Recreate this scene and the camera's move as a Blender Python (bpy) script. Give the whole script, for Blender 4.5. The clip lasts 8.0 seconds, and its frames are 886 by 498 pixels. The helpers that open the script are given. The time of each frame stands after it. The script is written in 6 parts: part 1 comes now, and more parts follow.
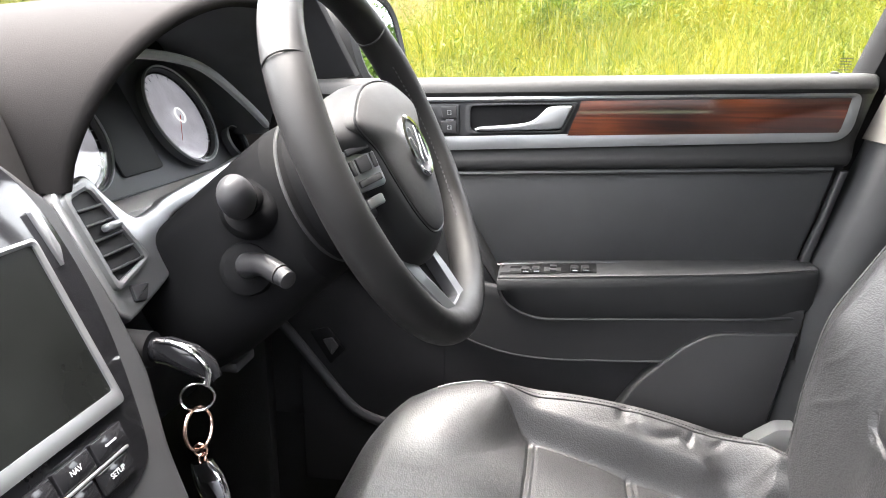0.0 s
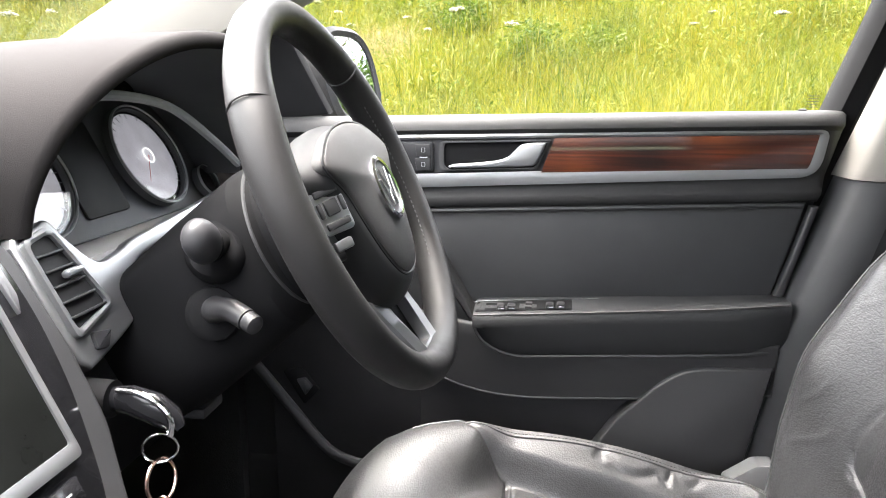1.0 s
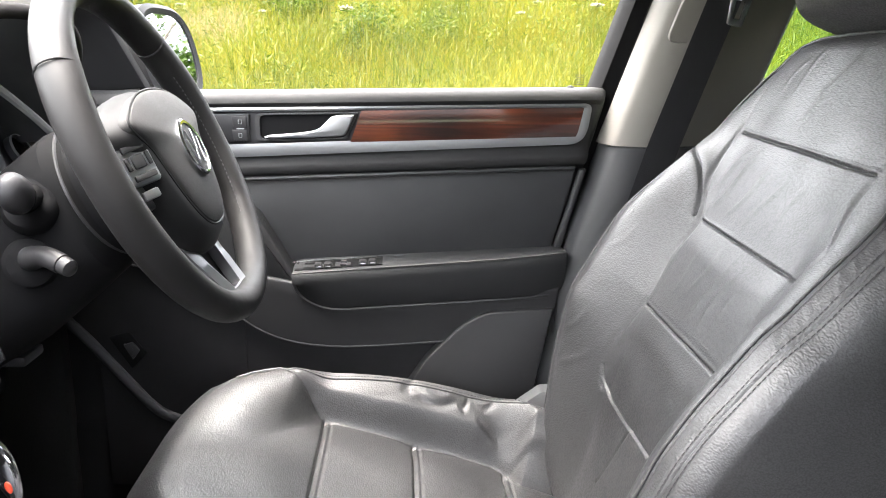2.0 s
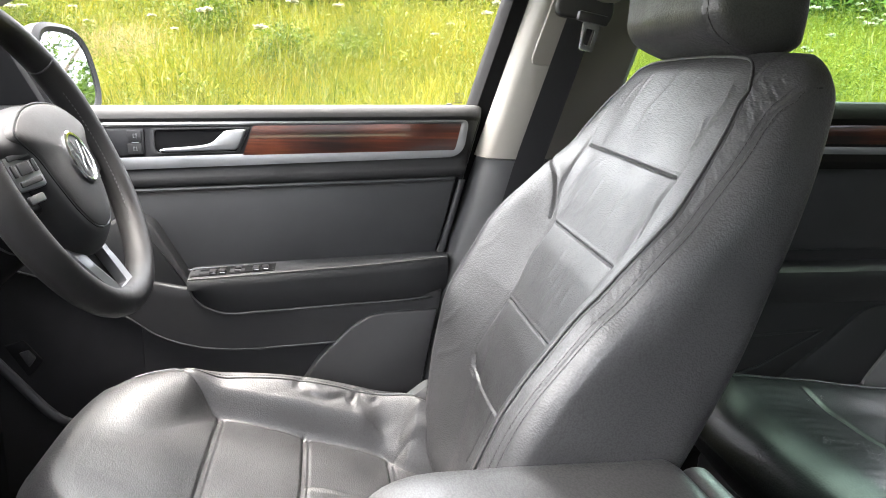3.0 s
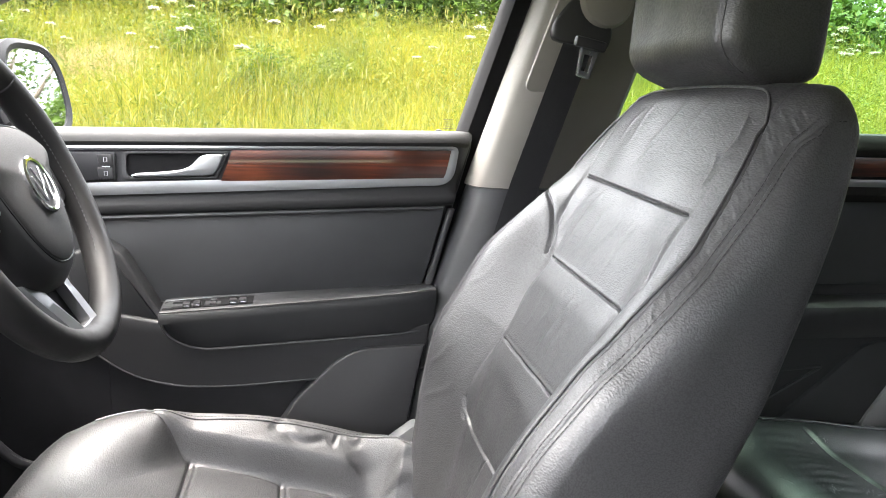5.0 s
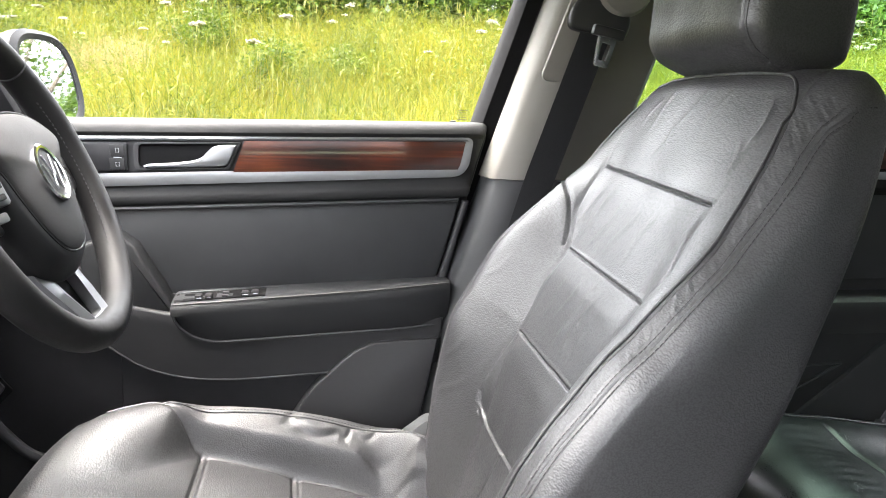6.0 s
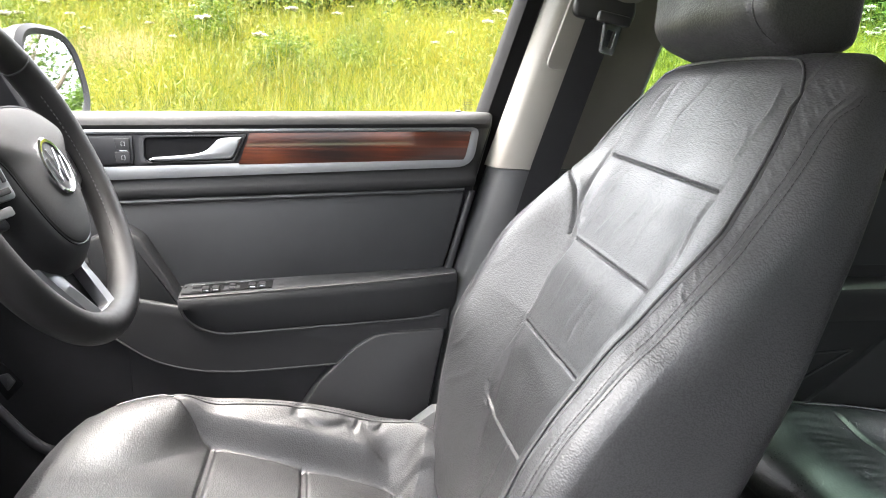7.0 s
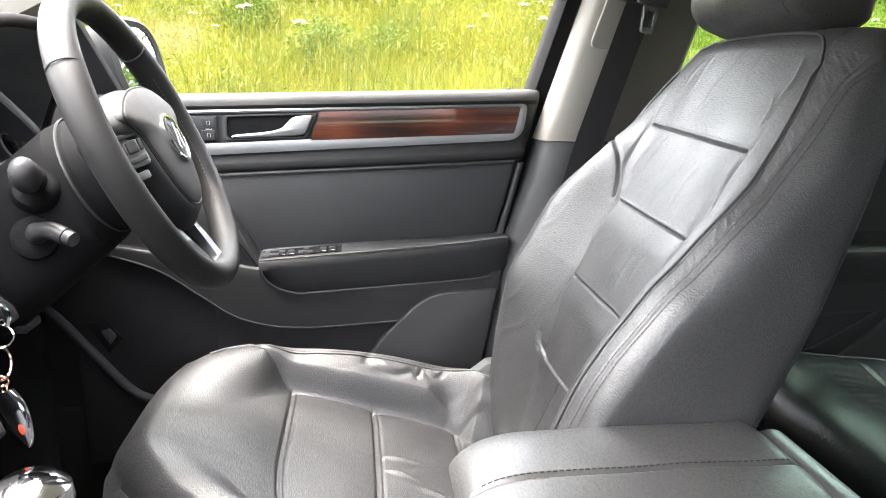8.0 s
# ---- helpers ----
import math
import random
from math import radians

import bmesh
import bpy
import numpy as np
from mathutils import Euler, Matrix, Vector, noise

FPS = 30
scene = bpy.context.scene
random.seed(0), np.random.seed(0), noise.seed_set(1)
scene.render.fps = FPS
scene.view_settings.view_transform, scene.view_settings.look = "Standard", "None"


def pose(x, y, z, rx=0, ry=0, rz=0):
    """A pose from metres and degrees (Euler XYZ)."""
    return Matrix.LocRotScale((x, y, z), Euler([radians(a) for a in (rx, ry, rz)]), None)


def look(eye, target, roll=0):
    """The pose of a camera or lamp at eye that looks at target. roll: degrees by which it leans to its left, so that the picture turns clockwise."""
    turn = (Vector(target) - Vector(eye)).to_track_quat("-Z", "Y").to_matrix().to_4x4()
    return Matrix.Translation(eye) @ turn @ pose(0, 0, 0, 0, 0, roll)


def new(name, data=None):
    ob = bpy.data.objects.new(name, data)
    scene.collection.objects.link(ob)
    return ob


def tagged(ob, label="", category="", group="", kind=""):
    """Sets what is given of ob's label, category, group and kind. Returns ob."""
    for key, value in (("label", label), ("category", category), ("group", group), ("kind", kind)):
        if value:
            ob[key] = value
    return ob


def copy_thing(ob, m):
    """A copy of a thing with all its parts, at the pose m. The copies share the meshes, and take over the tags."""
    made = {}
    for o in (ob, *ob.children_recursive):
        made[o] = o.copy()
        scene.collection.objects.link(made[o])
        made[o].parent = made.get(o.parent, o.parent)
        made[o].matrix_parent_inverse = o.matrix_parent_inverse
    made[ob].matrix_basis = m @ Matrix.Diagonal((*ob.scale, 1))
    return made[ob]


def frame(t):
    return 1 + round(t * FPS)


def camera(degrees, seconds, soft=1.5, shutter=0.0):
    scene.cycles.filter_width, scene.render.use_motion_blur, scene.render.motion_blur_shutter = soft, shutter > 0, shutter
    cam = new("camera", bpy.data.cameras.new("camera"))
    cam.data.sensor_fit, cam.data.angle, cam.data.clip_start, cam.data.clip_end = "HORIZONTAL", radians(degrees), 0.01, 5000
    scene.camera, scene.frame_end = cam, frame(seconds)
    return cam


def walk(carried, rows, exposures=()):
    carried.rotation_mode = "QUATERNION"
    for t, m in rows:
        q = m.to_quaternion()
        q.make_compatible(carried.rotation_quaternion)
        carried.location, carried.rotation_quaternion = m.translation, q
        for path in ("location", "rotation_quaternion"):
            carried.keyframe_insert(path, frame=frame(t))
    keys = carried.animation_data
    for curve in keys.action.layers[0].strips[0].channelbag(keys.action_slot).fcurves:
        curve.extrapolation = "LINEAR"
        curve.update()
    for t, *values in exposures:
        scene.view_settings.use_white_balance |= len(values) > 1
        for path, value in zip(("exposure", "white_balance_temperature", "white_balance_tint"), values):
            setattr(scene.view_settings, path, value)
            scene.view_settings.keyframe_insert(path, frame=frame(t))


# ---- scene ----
cam = camera(60.9, 8.0, soft=1.0)
# seconds, the eye in metres, its turn in degrees
ROWS = [
    (0.0, 0.0000, 0.0000, 1.3000, 75.00, -0.00, 10.20),
    (0.5, -0.0033, 0.0173, 1.3019, 76.78, -0.04, 10.00),
    (1.0, 0.0062, 0.0116, 1.3075, 77.36, 0.07, 8.61),
    (1.5, 0.0356, -0.0160, 1.3065, 76.94, 0.00, 3.05),
    (2.0, 0.0693, -0.1114, 1.2953, 76.39, -0.72, -2.96),
    (2.2, 0.0830, -0.1600, 1.3010, 76.46, -1.07, -4.02),
    (3.3, 0.1320, -0.2190, 1.2940, 78.52, -1.37, -10.25),
    (3.5, 0.1322, -0.2071, 1.2983, 78.85, -1.67, -10.86),
    (4.0, 0.1280, -0.1786, 1.2964, 79.39, -1.71, -11.03),
    (4.5, 0.1236, -0.1629, 1.3029, 79.62, -1.77, -10.70),
    (6.0, 0.1179, -0.1328, 1.2907, 79.25, -1.93, -9.35),
    (6.5, 0.1210, -0.1344, 1.2907, 78.94, -1.63, -9.08),
    (7.0, 0.1221, -0.1307, 1.2888, 78.57, -1.26, -8.81),
    (7.5, 0.1124, -0.1332, 1.2885, 78.01, -0.64, -7.74),
    (8.0, 0.0680, -0.2529, 1.2783, 77.45, -0.31, -6.40),
]
EXPOSURES = [(0.0, 4.50), (1.0, 4.40), (2.0, 4.38), (3.5, 4.45), (6.0, 4.51), (8.0, 4.58)]
walk(cam, [(t, pose(*row)) for t, *row in ROWS], EXPOSURES)

# ---- world and light ----
world = bpy.data.worlds.new("sky")
scene.world = world
world.use_nodes = True
wn = world.node_tree.nodes
sky = wn.new("ShaderNodeTexSky")
sky.sky_type = "NISHITA"
sky.sun_disc = False
SUN_FROM = Vector((-0.30, 0.08, 0.95)).normalized()
sky.sun_elevation = math.asin(SUN_FROM.z)
sky.sun_rotation = math.atan2(SUN_FROM.x, SUN_FROM.y)
sky.air_density, sky.dust_density, sky.ozone_density = 0.6, 10.0, 0.4
wn["Background"].inputs["Strength"].default_value = 0.15
pale = wn.new("ShaderNodeHueSaturation")
pale.inputs["Saturation"].default_value = 0.55
world.node_tree.links.new(sky.outputs["Color"], pale.inputs["Color"])
world.node_tree.links.new(pale.outputs["Color"], wn["Background"].inputs["Color"])
sun = new("sun", bpy.data.lights.new("sun", "SUN"))
sun.data.energy, sun.data.angle, sun.data.color = 1.5, radians(160), (0.985, 0.975, 1.0)
sun.matrix_world = look(SUN_FROM * 30, (0, 0, 0))


# ---- materials ----
def material(name, colour, rough=0.5, metal=0.0, vary=0.15, grain=0.0, grain_size=0.002, spots=0.05, coat=0.0, spec=0.5, cells=False, sheen=0.0, wear=0.1, crease=0.0):
    """A surface whose colour and gloss vary at two scales, with a fine relief of grain (metres) or of leather cells."""
    m = bpy.data.materials.new(name)
    m.use_nodes = True
    n, l = m.node_tree.nodes, m.node_tree.links
    b = n["Principled BSDF"]
    b.inputs["Metallic"].default_value = metal
    b.inputs["Coat Weight"].default_value = coat
    b.inputs["Coat Roughness"].default_value = 0.06
    b.inputs["Specular IOR Level"].default_value = spec
    b.inputs["Sheen Weight"].default_value = sheen
    tc = n.new("ShaderNodeTexCoord")
    big = n.new("ShaderNodeTexNoise")
    big.inputs["Scale"].default_value = 1 / max(spots, 1e-4)
    big.inputs["Detail"].default_value = 6
    l.new(tc.outputs["Object"], big.inputs["Vector"])
    ramp = n.new("ShaderNodeMapRange")
    ramp.inputs["From Min"].default_value, ramp.inputs["From Max"].default_value = 0.3, 0.7
    ramp.inputs["To Min"].default_value, ramp.inputs["To Max"].default_value = 1 - vary, 1 + vary
    l.new(big.outputs["Fac"], ramp.inputs["Value"])
    mul = n.new("ShaderNodeVectorMath")
    mul.operation = "SCALE"
    mul.inputs[0].default_value = colour
    l.new(ramp.outputs["Result"], mul.inputs["Scale"])
    l.new(mul.outputs["Vector"], b.inputs["Base Color"])
    rr = n.new("ShaderNodeMapRange")
    rr.inputs["From Min"].default_value, rr.inputs["From Max"].default_value = 0.3, 0.7
    rr.inputs["To Min"].default_value, rr.inputs["To Max"].default_value = max(0.02, rough * (1 - wear)), min(1, rough * (1 + wear))
    l.new(big.outputs["Fac"], rr.inputs["Value"])
    l.new(rr.outputs["Result"], b.inputs["Roughness"])
    if grain:
        if cells:
            tex = n.new("ShaderNodeTexVoronoi")
            tex.feature = "SMOOTH_F1" if crease else "DISTANCE_TO_EDGE"
            out = "Distance"
            warp = n.new("ShaderNodeTexNoise")
            warp.inputs["Scale"].default_value = 0.4 / grain_size
            l.new(tc.outputs["Object"], warp.inputs["Vector"])
            add = n.new("ShaderNodeVectorMath")
            add.operation = "MULTIPLY_ADD"
            add.inputs[1].default_value = (grain_size * 0.8,) * 3
            stretch = n.new("ShaderNodeMapping")
            stretch.inputs["Scale"].default_value = (1.25, 0.72, 1.25) if crease else (1, 1, 1)
            l.new(tc.outputs["Object"], stretch.inputs["Vector"])
            l.new(warp.outputs["Color"], add.inputs[0])
            l.new(stretch.outputs["Vector"], add.inputs[2])
            l.new(add.outputs["Vector"], tex.inputs["Vector"])
        else:
            tex = n.new("ShaderNodeTexNoise")
            tex.inputs["Detail"].default_value = 3
            out = "Fac"
            l.new(tc.outputs["Object"], tex.inputs["Vector"])
        tex.inputs["Scale"].default_value = 1 / grain_size
        bump = n.new("ShaderNodeBump")
        bump.inputs["Strength"].default_value = grain
        bump.inputs["Distance"].default_value = grain_size * 0.45
        height = tex.outputs[out]
        if cells:
            dome = n.new("ShaderNodeMapRange")
            dome.interpolation_type = "SMOOTHSTEP"
            dome.inputs["From Min"].default_value, dome.inputs["From Max"].default_value = (0.75, 0.15) if crease else (0.0, 0.17)
            l.new(height, dome.inputs["Value"])
            height = dome.outputs["Result"]
        l.new(height, bump.inputs["Height"])
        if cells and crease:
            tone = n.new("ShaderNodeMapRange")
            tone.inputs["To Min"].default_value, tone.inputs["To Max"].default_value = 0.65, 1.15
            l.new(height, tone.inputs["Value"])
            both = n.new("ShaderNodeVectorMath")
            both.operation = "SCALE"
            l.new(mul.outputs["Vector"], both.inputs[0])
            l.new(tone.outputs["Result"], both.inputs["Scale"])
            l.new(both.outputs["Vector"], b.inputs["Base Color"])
            dull = n.new("ShaderNodeMapRange")
            dull.inputs["To Min"].default_value, dull.inputs["To Max"].default_value = 0.10, -0.01
            l.new(height, dull.inputs["Value"])
            add2 = n.new("ShaderNodeMath")
            l.new(rr.outputs["Result"], add2.inputs[0])
            l.new(dull.outputs["Result"], add2.inputs[1])
            l.new(add2.outputs["Value"], b.inputs["Roughness"])
        l.new(bump.outputs["Normal"], b.inputs["Normal"])
        if crease:
            # shallow stretch marks and wrinkles a few centimetres long
            mp = n.new("ShaderNodeMapping")
            mp.inputs["Scale"].default_value = (26, 60, 40)
            mp.inputs["Rotation"].default_value = (0.3, 0.5, 0.2)
            l.new(tc.outputs["Object"], mp.inputs["Vector"])
            wr = n.new("ShaderNodeTexNoise")
            wr.inputs["Distortion"].default_value = 0.6
            wr.inputs["Scale"].default_value, wr.inputs["Detail"].default_value = 1.0, 4
            l.new(mp.outputs["Vector"], wr.inputs["Vector"])
            b2 = n.new("ShaderNodeBump")
            b2.inputs["Strength"].default_value, b2.inputs["Distance"].default_value = crease, 0.004
            l.new(wr.outputs["Fac"], b2.inputs["Height"])
            l.new(b2.outputs["Normal"], bump.inputs["Normal"])
    return m


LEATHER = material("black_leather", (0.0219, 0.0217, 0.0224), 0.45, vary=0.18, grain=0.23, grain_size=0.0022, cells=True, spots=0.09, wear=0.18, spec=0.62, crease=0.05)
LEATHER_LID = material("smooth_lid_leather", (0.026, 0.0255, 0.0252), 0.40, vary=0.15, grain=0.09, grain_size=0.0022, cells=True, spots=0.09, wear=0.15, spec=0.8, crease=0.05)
# Rear bench: the black leather again, smoother, with shade put into its colour
LEATHER_SHADED = material("smooth_shaded_leather", (0.0060, 0.0064, 0.0072), 0.30, vary=0.12, grain=0.10, grain_size=0.0028, cells=True, spots=0.09, wear=0.1, spec=0.28, crease=0.03)
LEATHER_WHEEL = material("wheel_leather", (0.0130, 0.0127, 0.0128), 0.47, spec=0.17, vary=0.2, grain=0.14, grain_size=0.0012, cells=True, spots=0.05, wear=0.3)
SOFT = material("soft_dash_plastic", (0.0150, 0.0139, 0.0138), 0.82, spec=0.05, vary=0.12, grain=0.25, grain_size=0.0011, cells=True, spots=0.1)
PANEL = material("door_plastic", (0.0195, 0.0195, 0.0205), 0.50, spec=0.32, vary=0.12, grain=0.12, grain_size=0.0010, cells=True, spots=0.12)
ROLL = material("door_roll_vinyl", (0.0172, 0.0172, 0.0178), 0.62, spec=0.20, vary=0.12, grain=0.22, grain_size=0.0016, cells=True, spots=0.1)
HARD = material("hard_plastic", (0.018, 0.018, 0.0195), 0.45, spec=0.28, vary=0.12, grain=0.2, grain_size=0.0008, spots=0.08)
ARMPAD = material("armrest_vinyl", (0.022, 0.0225, 0.0235), 0.55, spec=0.16, vary=0.1, grain=0.3, grain_size=0.0018, cells=True, spots=0.06)
GREY = material("grey_plastic", (0.024, 0.0245, 0.026), 0.55, spec=0.35, vary=0.1, grain=0.3, grain_size=0.0010, spots=0.1)
INSERT = material("door_insert_leather", (0.0305, 0.0312, 0.0328), 0.48, spec=0.3, vary=0.15, grain=0.12, grain_size=0.0016, cells=True, spots=0.1)
SILVER = material("satin_silver_trim", (0.28, 0.285, 0.292), 0.40, metal=0.85, vary=0.04, grain=0.06, grain_size=0.0006, spots=0.05)
CHROME = material("chrome", (0.75, 0.76, 0.78), 0.10, metal=1.0, vary=0.05, spots=0.02)
COPPER = material("worn_key_ring_metal", (0.70, 0.47, 0.39), 0.22, metal=1.0, vary=0.12, spots=0.006)
CREAM = material("cream_pillar_trim", (0.142, 0.134, 0.119), 0.75, vary=0.05, grain=0.3, grain_size=0.0012, spots=0.08)
GLOSS = material("gloss_black", (0.009, 0.009, 0.010), 0.10, vary=0.2, spots=0.04, coat=0.12, spec=0.22)
SCREEN = material("screen_glass", (0.0065, 0.007, 0.0066), 0.24, vary=0.3, spots=0.08, spec=0.11)
BLACK = material("deep_black_plastic", (0.012, 0.012, 0.013), 0.6, spec=0.25, vary=0.2, spots=0.03)
SPOKE = material("brushed_spoke_metal", (0.13, 0.132, 0.136), 0.42, metal=0.6, vary=0.06, grain=0.05, grain_size=0.0006, spots=0.05)
RUBBER = material("matt_black_rubber", (0.0055, 0.0055, 0.006), 0.85, spec=0.1, vary=0.2, spots=0.03)
PAD = material("pad_vinyl", (0.030, 0.0295, 0.0295), 0.62, spec=0.16, vary=0.1, grain=0.2, grain_size=0.0018, cells=True, spots=0.06)
FLOOR = material("cluster_floor_plastic", (0.30, 0.295, 0.285), 0.5, vary=0.08, grain=0.2, grain_size=0.001, spots=0.05)
HOUSING = material("mirror_housing_plastic", (0.006, 0.006, 0.0065), 0.6, spec=0.10, vary=0.12, grain=0.2, grain_size=0.001, spots=0.06)
CLUSTER = material("cluster_hood_plastic", (0.085, 0.088, 0.094), 0.6, spec=0.3, vary=0.15, grain=0.2, grain_size=0.001, spots=0.05)
STALK = material("glossy_stalk", (0.018, 0.018, 0.019), 0.36, vary=0.2, spots=0.03, spec=0.35)
CARPET = material("black_carpet", (0.011, 0.011, 0.0115), 0.95, vary=0.3, grain=0.8, grain_size=0.003, spots=0.05)
ROOF = material("roof_fabric", (0.50, 0.48, 0.44), 0.9, vary=0.05, grain=0.3, grain_size=0.002, spots=0.1)
WEB = material("belt_webbing", (0.008, 0.008, 0.009), 0.8, spec=0.2, vary=0.2, grain=0.5, grain_size=0.0015, spots=0.01)
STITCH = material("stitch_thread", (0.013, 0.013, 0.0135), 0.7, vary=0.1, spots=0.02, spec=0.25)
PALE = material("pale_grey_plastic", (0.13, 0.13, 0.13), 0.6, vary=0.1, grain=0.2, grain_size=0.001, spots=0.05)
WHITE = material("white_print_and_lit_trim", (0.36, 0.37, 0.38), 0.5, vary=0.05, spots=0.01)
PAINT = material("car_paint_silver", (0.42, 0.44, 0.46), 0.3, metal=0.6, vary=0.03, spots=0.3, coat=0.8)
# pale disc on the dials: sky mirrored in the lens, put into colour
DIAL_GLOW = material("dial_reflection", (0.55, 0.54, 0.57), 0.45, vary=0.2, spots=0.03)


def glow(mat, colour, strength):
    """Makes a surface give off a faint glow."""
    b = mat.node_tree.nodes["Principled BSDF"]
    b.inputs["Emission Color"].default_value = (*colour, 1)
    b.inputs["Emission Strength"].default_value = strength


HUB_GLOW = material("glowing_hub_ring", (0.6, 0.6, 0.62), 0.5, vary=0.02, spots=0.01)
# the discs also glow, standing in for that mirrored sky
glow(DIAL_GLOW, (0.93, 0.92, 1.0), 0.014)
# the white hub ring glows to stay brighter than the discs
glow(HUB_GLOW, (1.0, 1.0, 1.0), 0.05)


def pane(name, tint, rough=0.0):
    m = bpy.data.materials.new(name)
    m.use_nodes = True
    n, l = m.node_tree.nodes, m.node_tree.links
    out = n["Material Output"]
    n.remove(n["Principled BSDF"])
    clear = n.new("ShaderNodeBsdfTransparent")
    clear.inputs["Color"].default_value = (*tint, 1)
    shine = n.new("ShaderNodeBsdfGlossy")
    shine.inputs["Roughness"].default_value = max(rough, 0.01)
    fres = n.new("ShaderNodeFresnel")
    fres.inputs["IOR"].default_value = 1.45
    mix = n.new("ShaderNodeMixShader")
    l.new(fres.outputs["Fac"], mix.inputs["Fac"])
    l.new(clear.outputs["BSDF"], mix.inputs[1])
    l.new(shine.outputs["BSDF"], mix.inputs[2])
    l.new(mix.outputs["Shader"], out.inputs["Surface"])
    return m


GLASS = pane("clear_glass", (0.95, 0.97, 0.95))
GLASS_REAR = pane("green_tinted_glass", (0.58, 0.84, 0.68))
GLASS_DARK = pane("dark_tinted_glass", (0.16, 0.20, 0.18))
LENS = pane("dial_lens", (0.92, 0.92, 0.92), 0.03)


def wood_material(name, light):
    """Lacquered walnut: long streaks, broad bands of figure across the grain, under a clear coat."""
    m = material(name, (0.12, 0.034, 0.013), 0.42, vary=0.1, coat=1.0, spec=0.25, spots=0.2)
    n, l = m.node_tree.nodes, m.node_tree.links
    b = n["Principled BSDF"]
    tc = n.new("ShaderNodeTexCoord")
    mp = n.new("ShaderNodeMapping")
    mp.inputs["Scale"].default_value = (1.3, 12, 38)
    mp.inputs["Rotation"].default_value = (0, radians(-3), 0)
    l.new(tc.outputs["Object"], mp.inputs["Vector"])
    no = n.new("ShaderNodeTexNoise")
    no.inputs["Scale"].default_value, no.inputs["Detail"].default_value, no.inputs["Distortion"].default_value = 1.6, 8, 1.3
    l.new(mp.outputs["Vector"], no.inputs["Vector"])
    wide = n.new("ShaderNodeMapping")
    wide.inputs["Scale"].default_value = (5.5, 1, 7)
    l.new(tc.outputs["Object"], wide.inputs["Vector"])
    fig = n.new("ShaderNodeTexNoise")
    fig.inputs["Scale"].default_value, fig.inputs["Detail"].default_value = 1.0, 2
    l.new(wide.outputs["Vector"], fig.inputs["Vector"])
    both = n.new("ShaderNodeMath")
    both.operation = "MULTIPLY_ADD"
    both.inputs[1].default_value = 0.55
    l.new(fig.outputs["Fac"], both.inputs[0])
    half = n.new("ShaderNodeMath")
    half.operation = "MULTIPLY"
    half.inputs[1].default_value = 0.5
    l.new(no.outputs["Fac"], half.inputs[0])
    l.new(half.outputs["Value"], both.inputs[2])
    cr = n.new("ShaderNodeValToRGB")
    e = cr.color_ramp.elements
    e[0].position, e[0].color = 0.38, (0.012 * light, 0.0032 * light, 0.0018 * light, 1)
    e[1].position, e[1].color = 0.68, (0.185 * light, 0.046 * light, 0.013 * light, 1)
    mid = e.new(0.52)
    mid.color = (0.058 * light, 0.0125 * light, 0.0050 * light, 1)
    l.new(both.outputs["Value"], cr.inputs["Fac"])
    fine = n.new("ShaderNodeTexNoise")
    fine.inputs["Scale"].default_value, fine.inputs["Detail"].default_value = 16, 4
    l.new(mp.outputs["Vector"], fine.inputs["Vector"])
    mx = n.new("ShaderNodeMix")
    mx.data_type, mx.blend_type = "RGBA", "MULTIPLY"
    mx.inputs["Factor"].default_value = 0.6
    l.new(cr.outputs["Color"], mx.inputs["A"])
    l.new(fine.outputs["Color"], mx.inputs["B"])
    l.new(mx.outputs["Result"], b.inputs["Base Color"])
    return m


WOOD = wood_material("walnut_veneer", 1.05)


def foliage(name, a, b_, translucent=0.35, rough=0.55):
    """Leaves or blades: the colour runs from a to b from piece to piece."""
    m = bpy.data.materials.new(name)
    m.use_nodes = True
    n, l = m.node_tree.nodes, m.node_tree.links
    bs = n["Principled BSDF"]
    bs.inputs["Roughness"].default_value = rough
    bs.inputs["Specular IOR Level"].default_value = 0.12
    geo = n.new("ShaderNodeNewGeometry")
    tc = n.new("ShaderNodeTexCoord")
    no = n.new("ShaderNodeTexNoise")
    no.inputs["Scale"].default_value, no.inputs["Detail"].default_value = 0.9, 4
    l.new(tc.outputs["Object"], no.inputs["Vector"])
    mid = n.new("ShaderNodeMath")
    mid.operation = "ADD"
    l.new(geo.outputs["Random Per Island"], mid.inputs[0])
    big = n.new("ShaderNodeMath")
    big.operation = "MULTIPLY"
    big.inputs[1].default_value = 2.0
    l.new(no.outputs["Fac"], big.inputs[0])
    l.new(big.outputs["Value"], mid.inputs[1])
    mr = n.new("ShaderNodeMapRange")
    mr.inputs["From Min"].default_value, mr.inputs["From Max"].default_value = 0.90, 2.10
    l.new(mid.outputs["Value"], mr.inputs["Value"])
    mx = n.new("ShaderNodeMix")
    mx.data_type = "RGBA"
    mx.inputs["A"].default_value, mx.inputs["B"].default_value = (*a, 1), (*b_, 1)
    l.new(mr.outputs["Result"], mx.inputs["Factor"])
    l.new(mx.outputs["Result"], bs.inputs["Base Color"])
    tr = n.new("ShaderNodeBsdfTranslucent")
    l.new(mx.outputs["Result"], tr.inputs["Color"])
    ms = n.new("ShaderNodeMixShader")
    ms.inputs["Fac"].default_value = translucent
    l.new(bs.outputs["BSDF"], ms.inputs[1])
    l.new(tr.outputs["BSDF"], ms.inputs[2])
    l.new(ms.outputs["Shader"], n["Material Output"].inputs["Surface"])
    return m


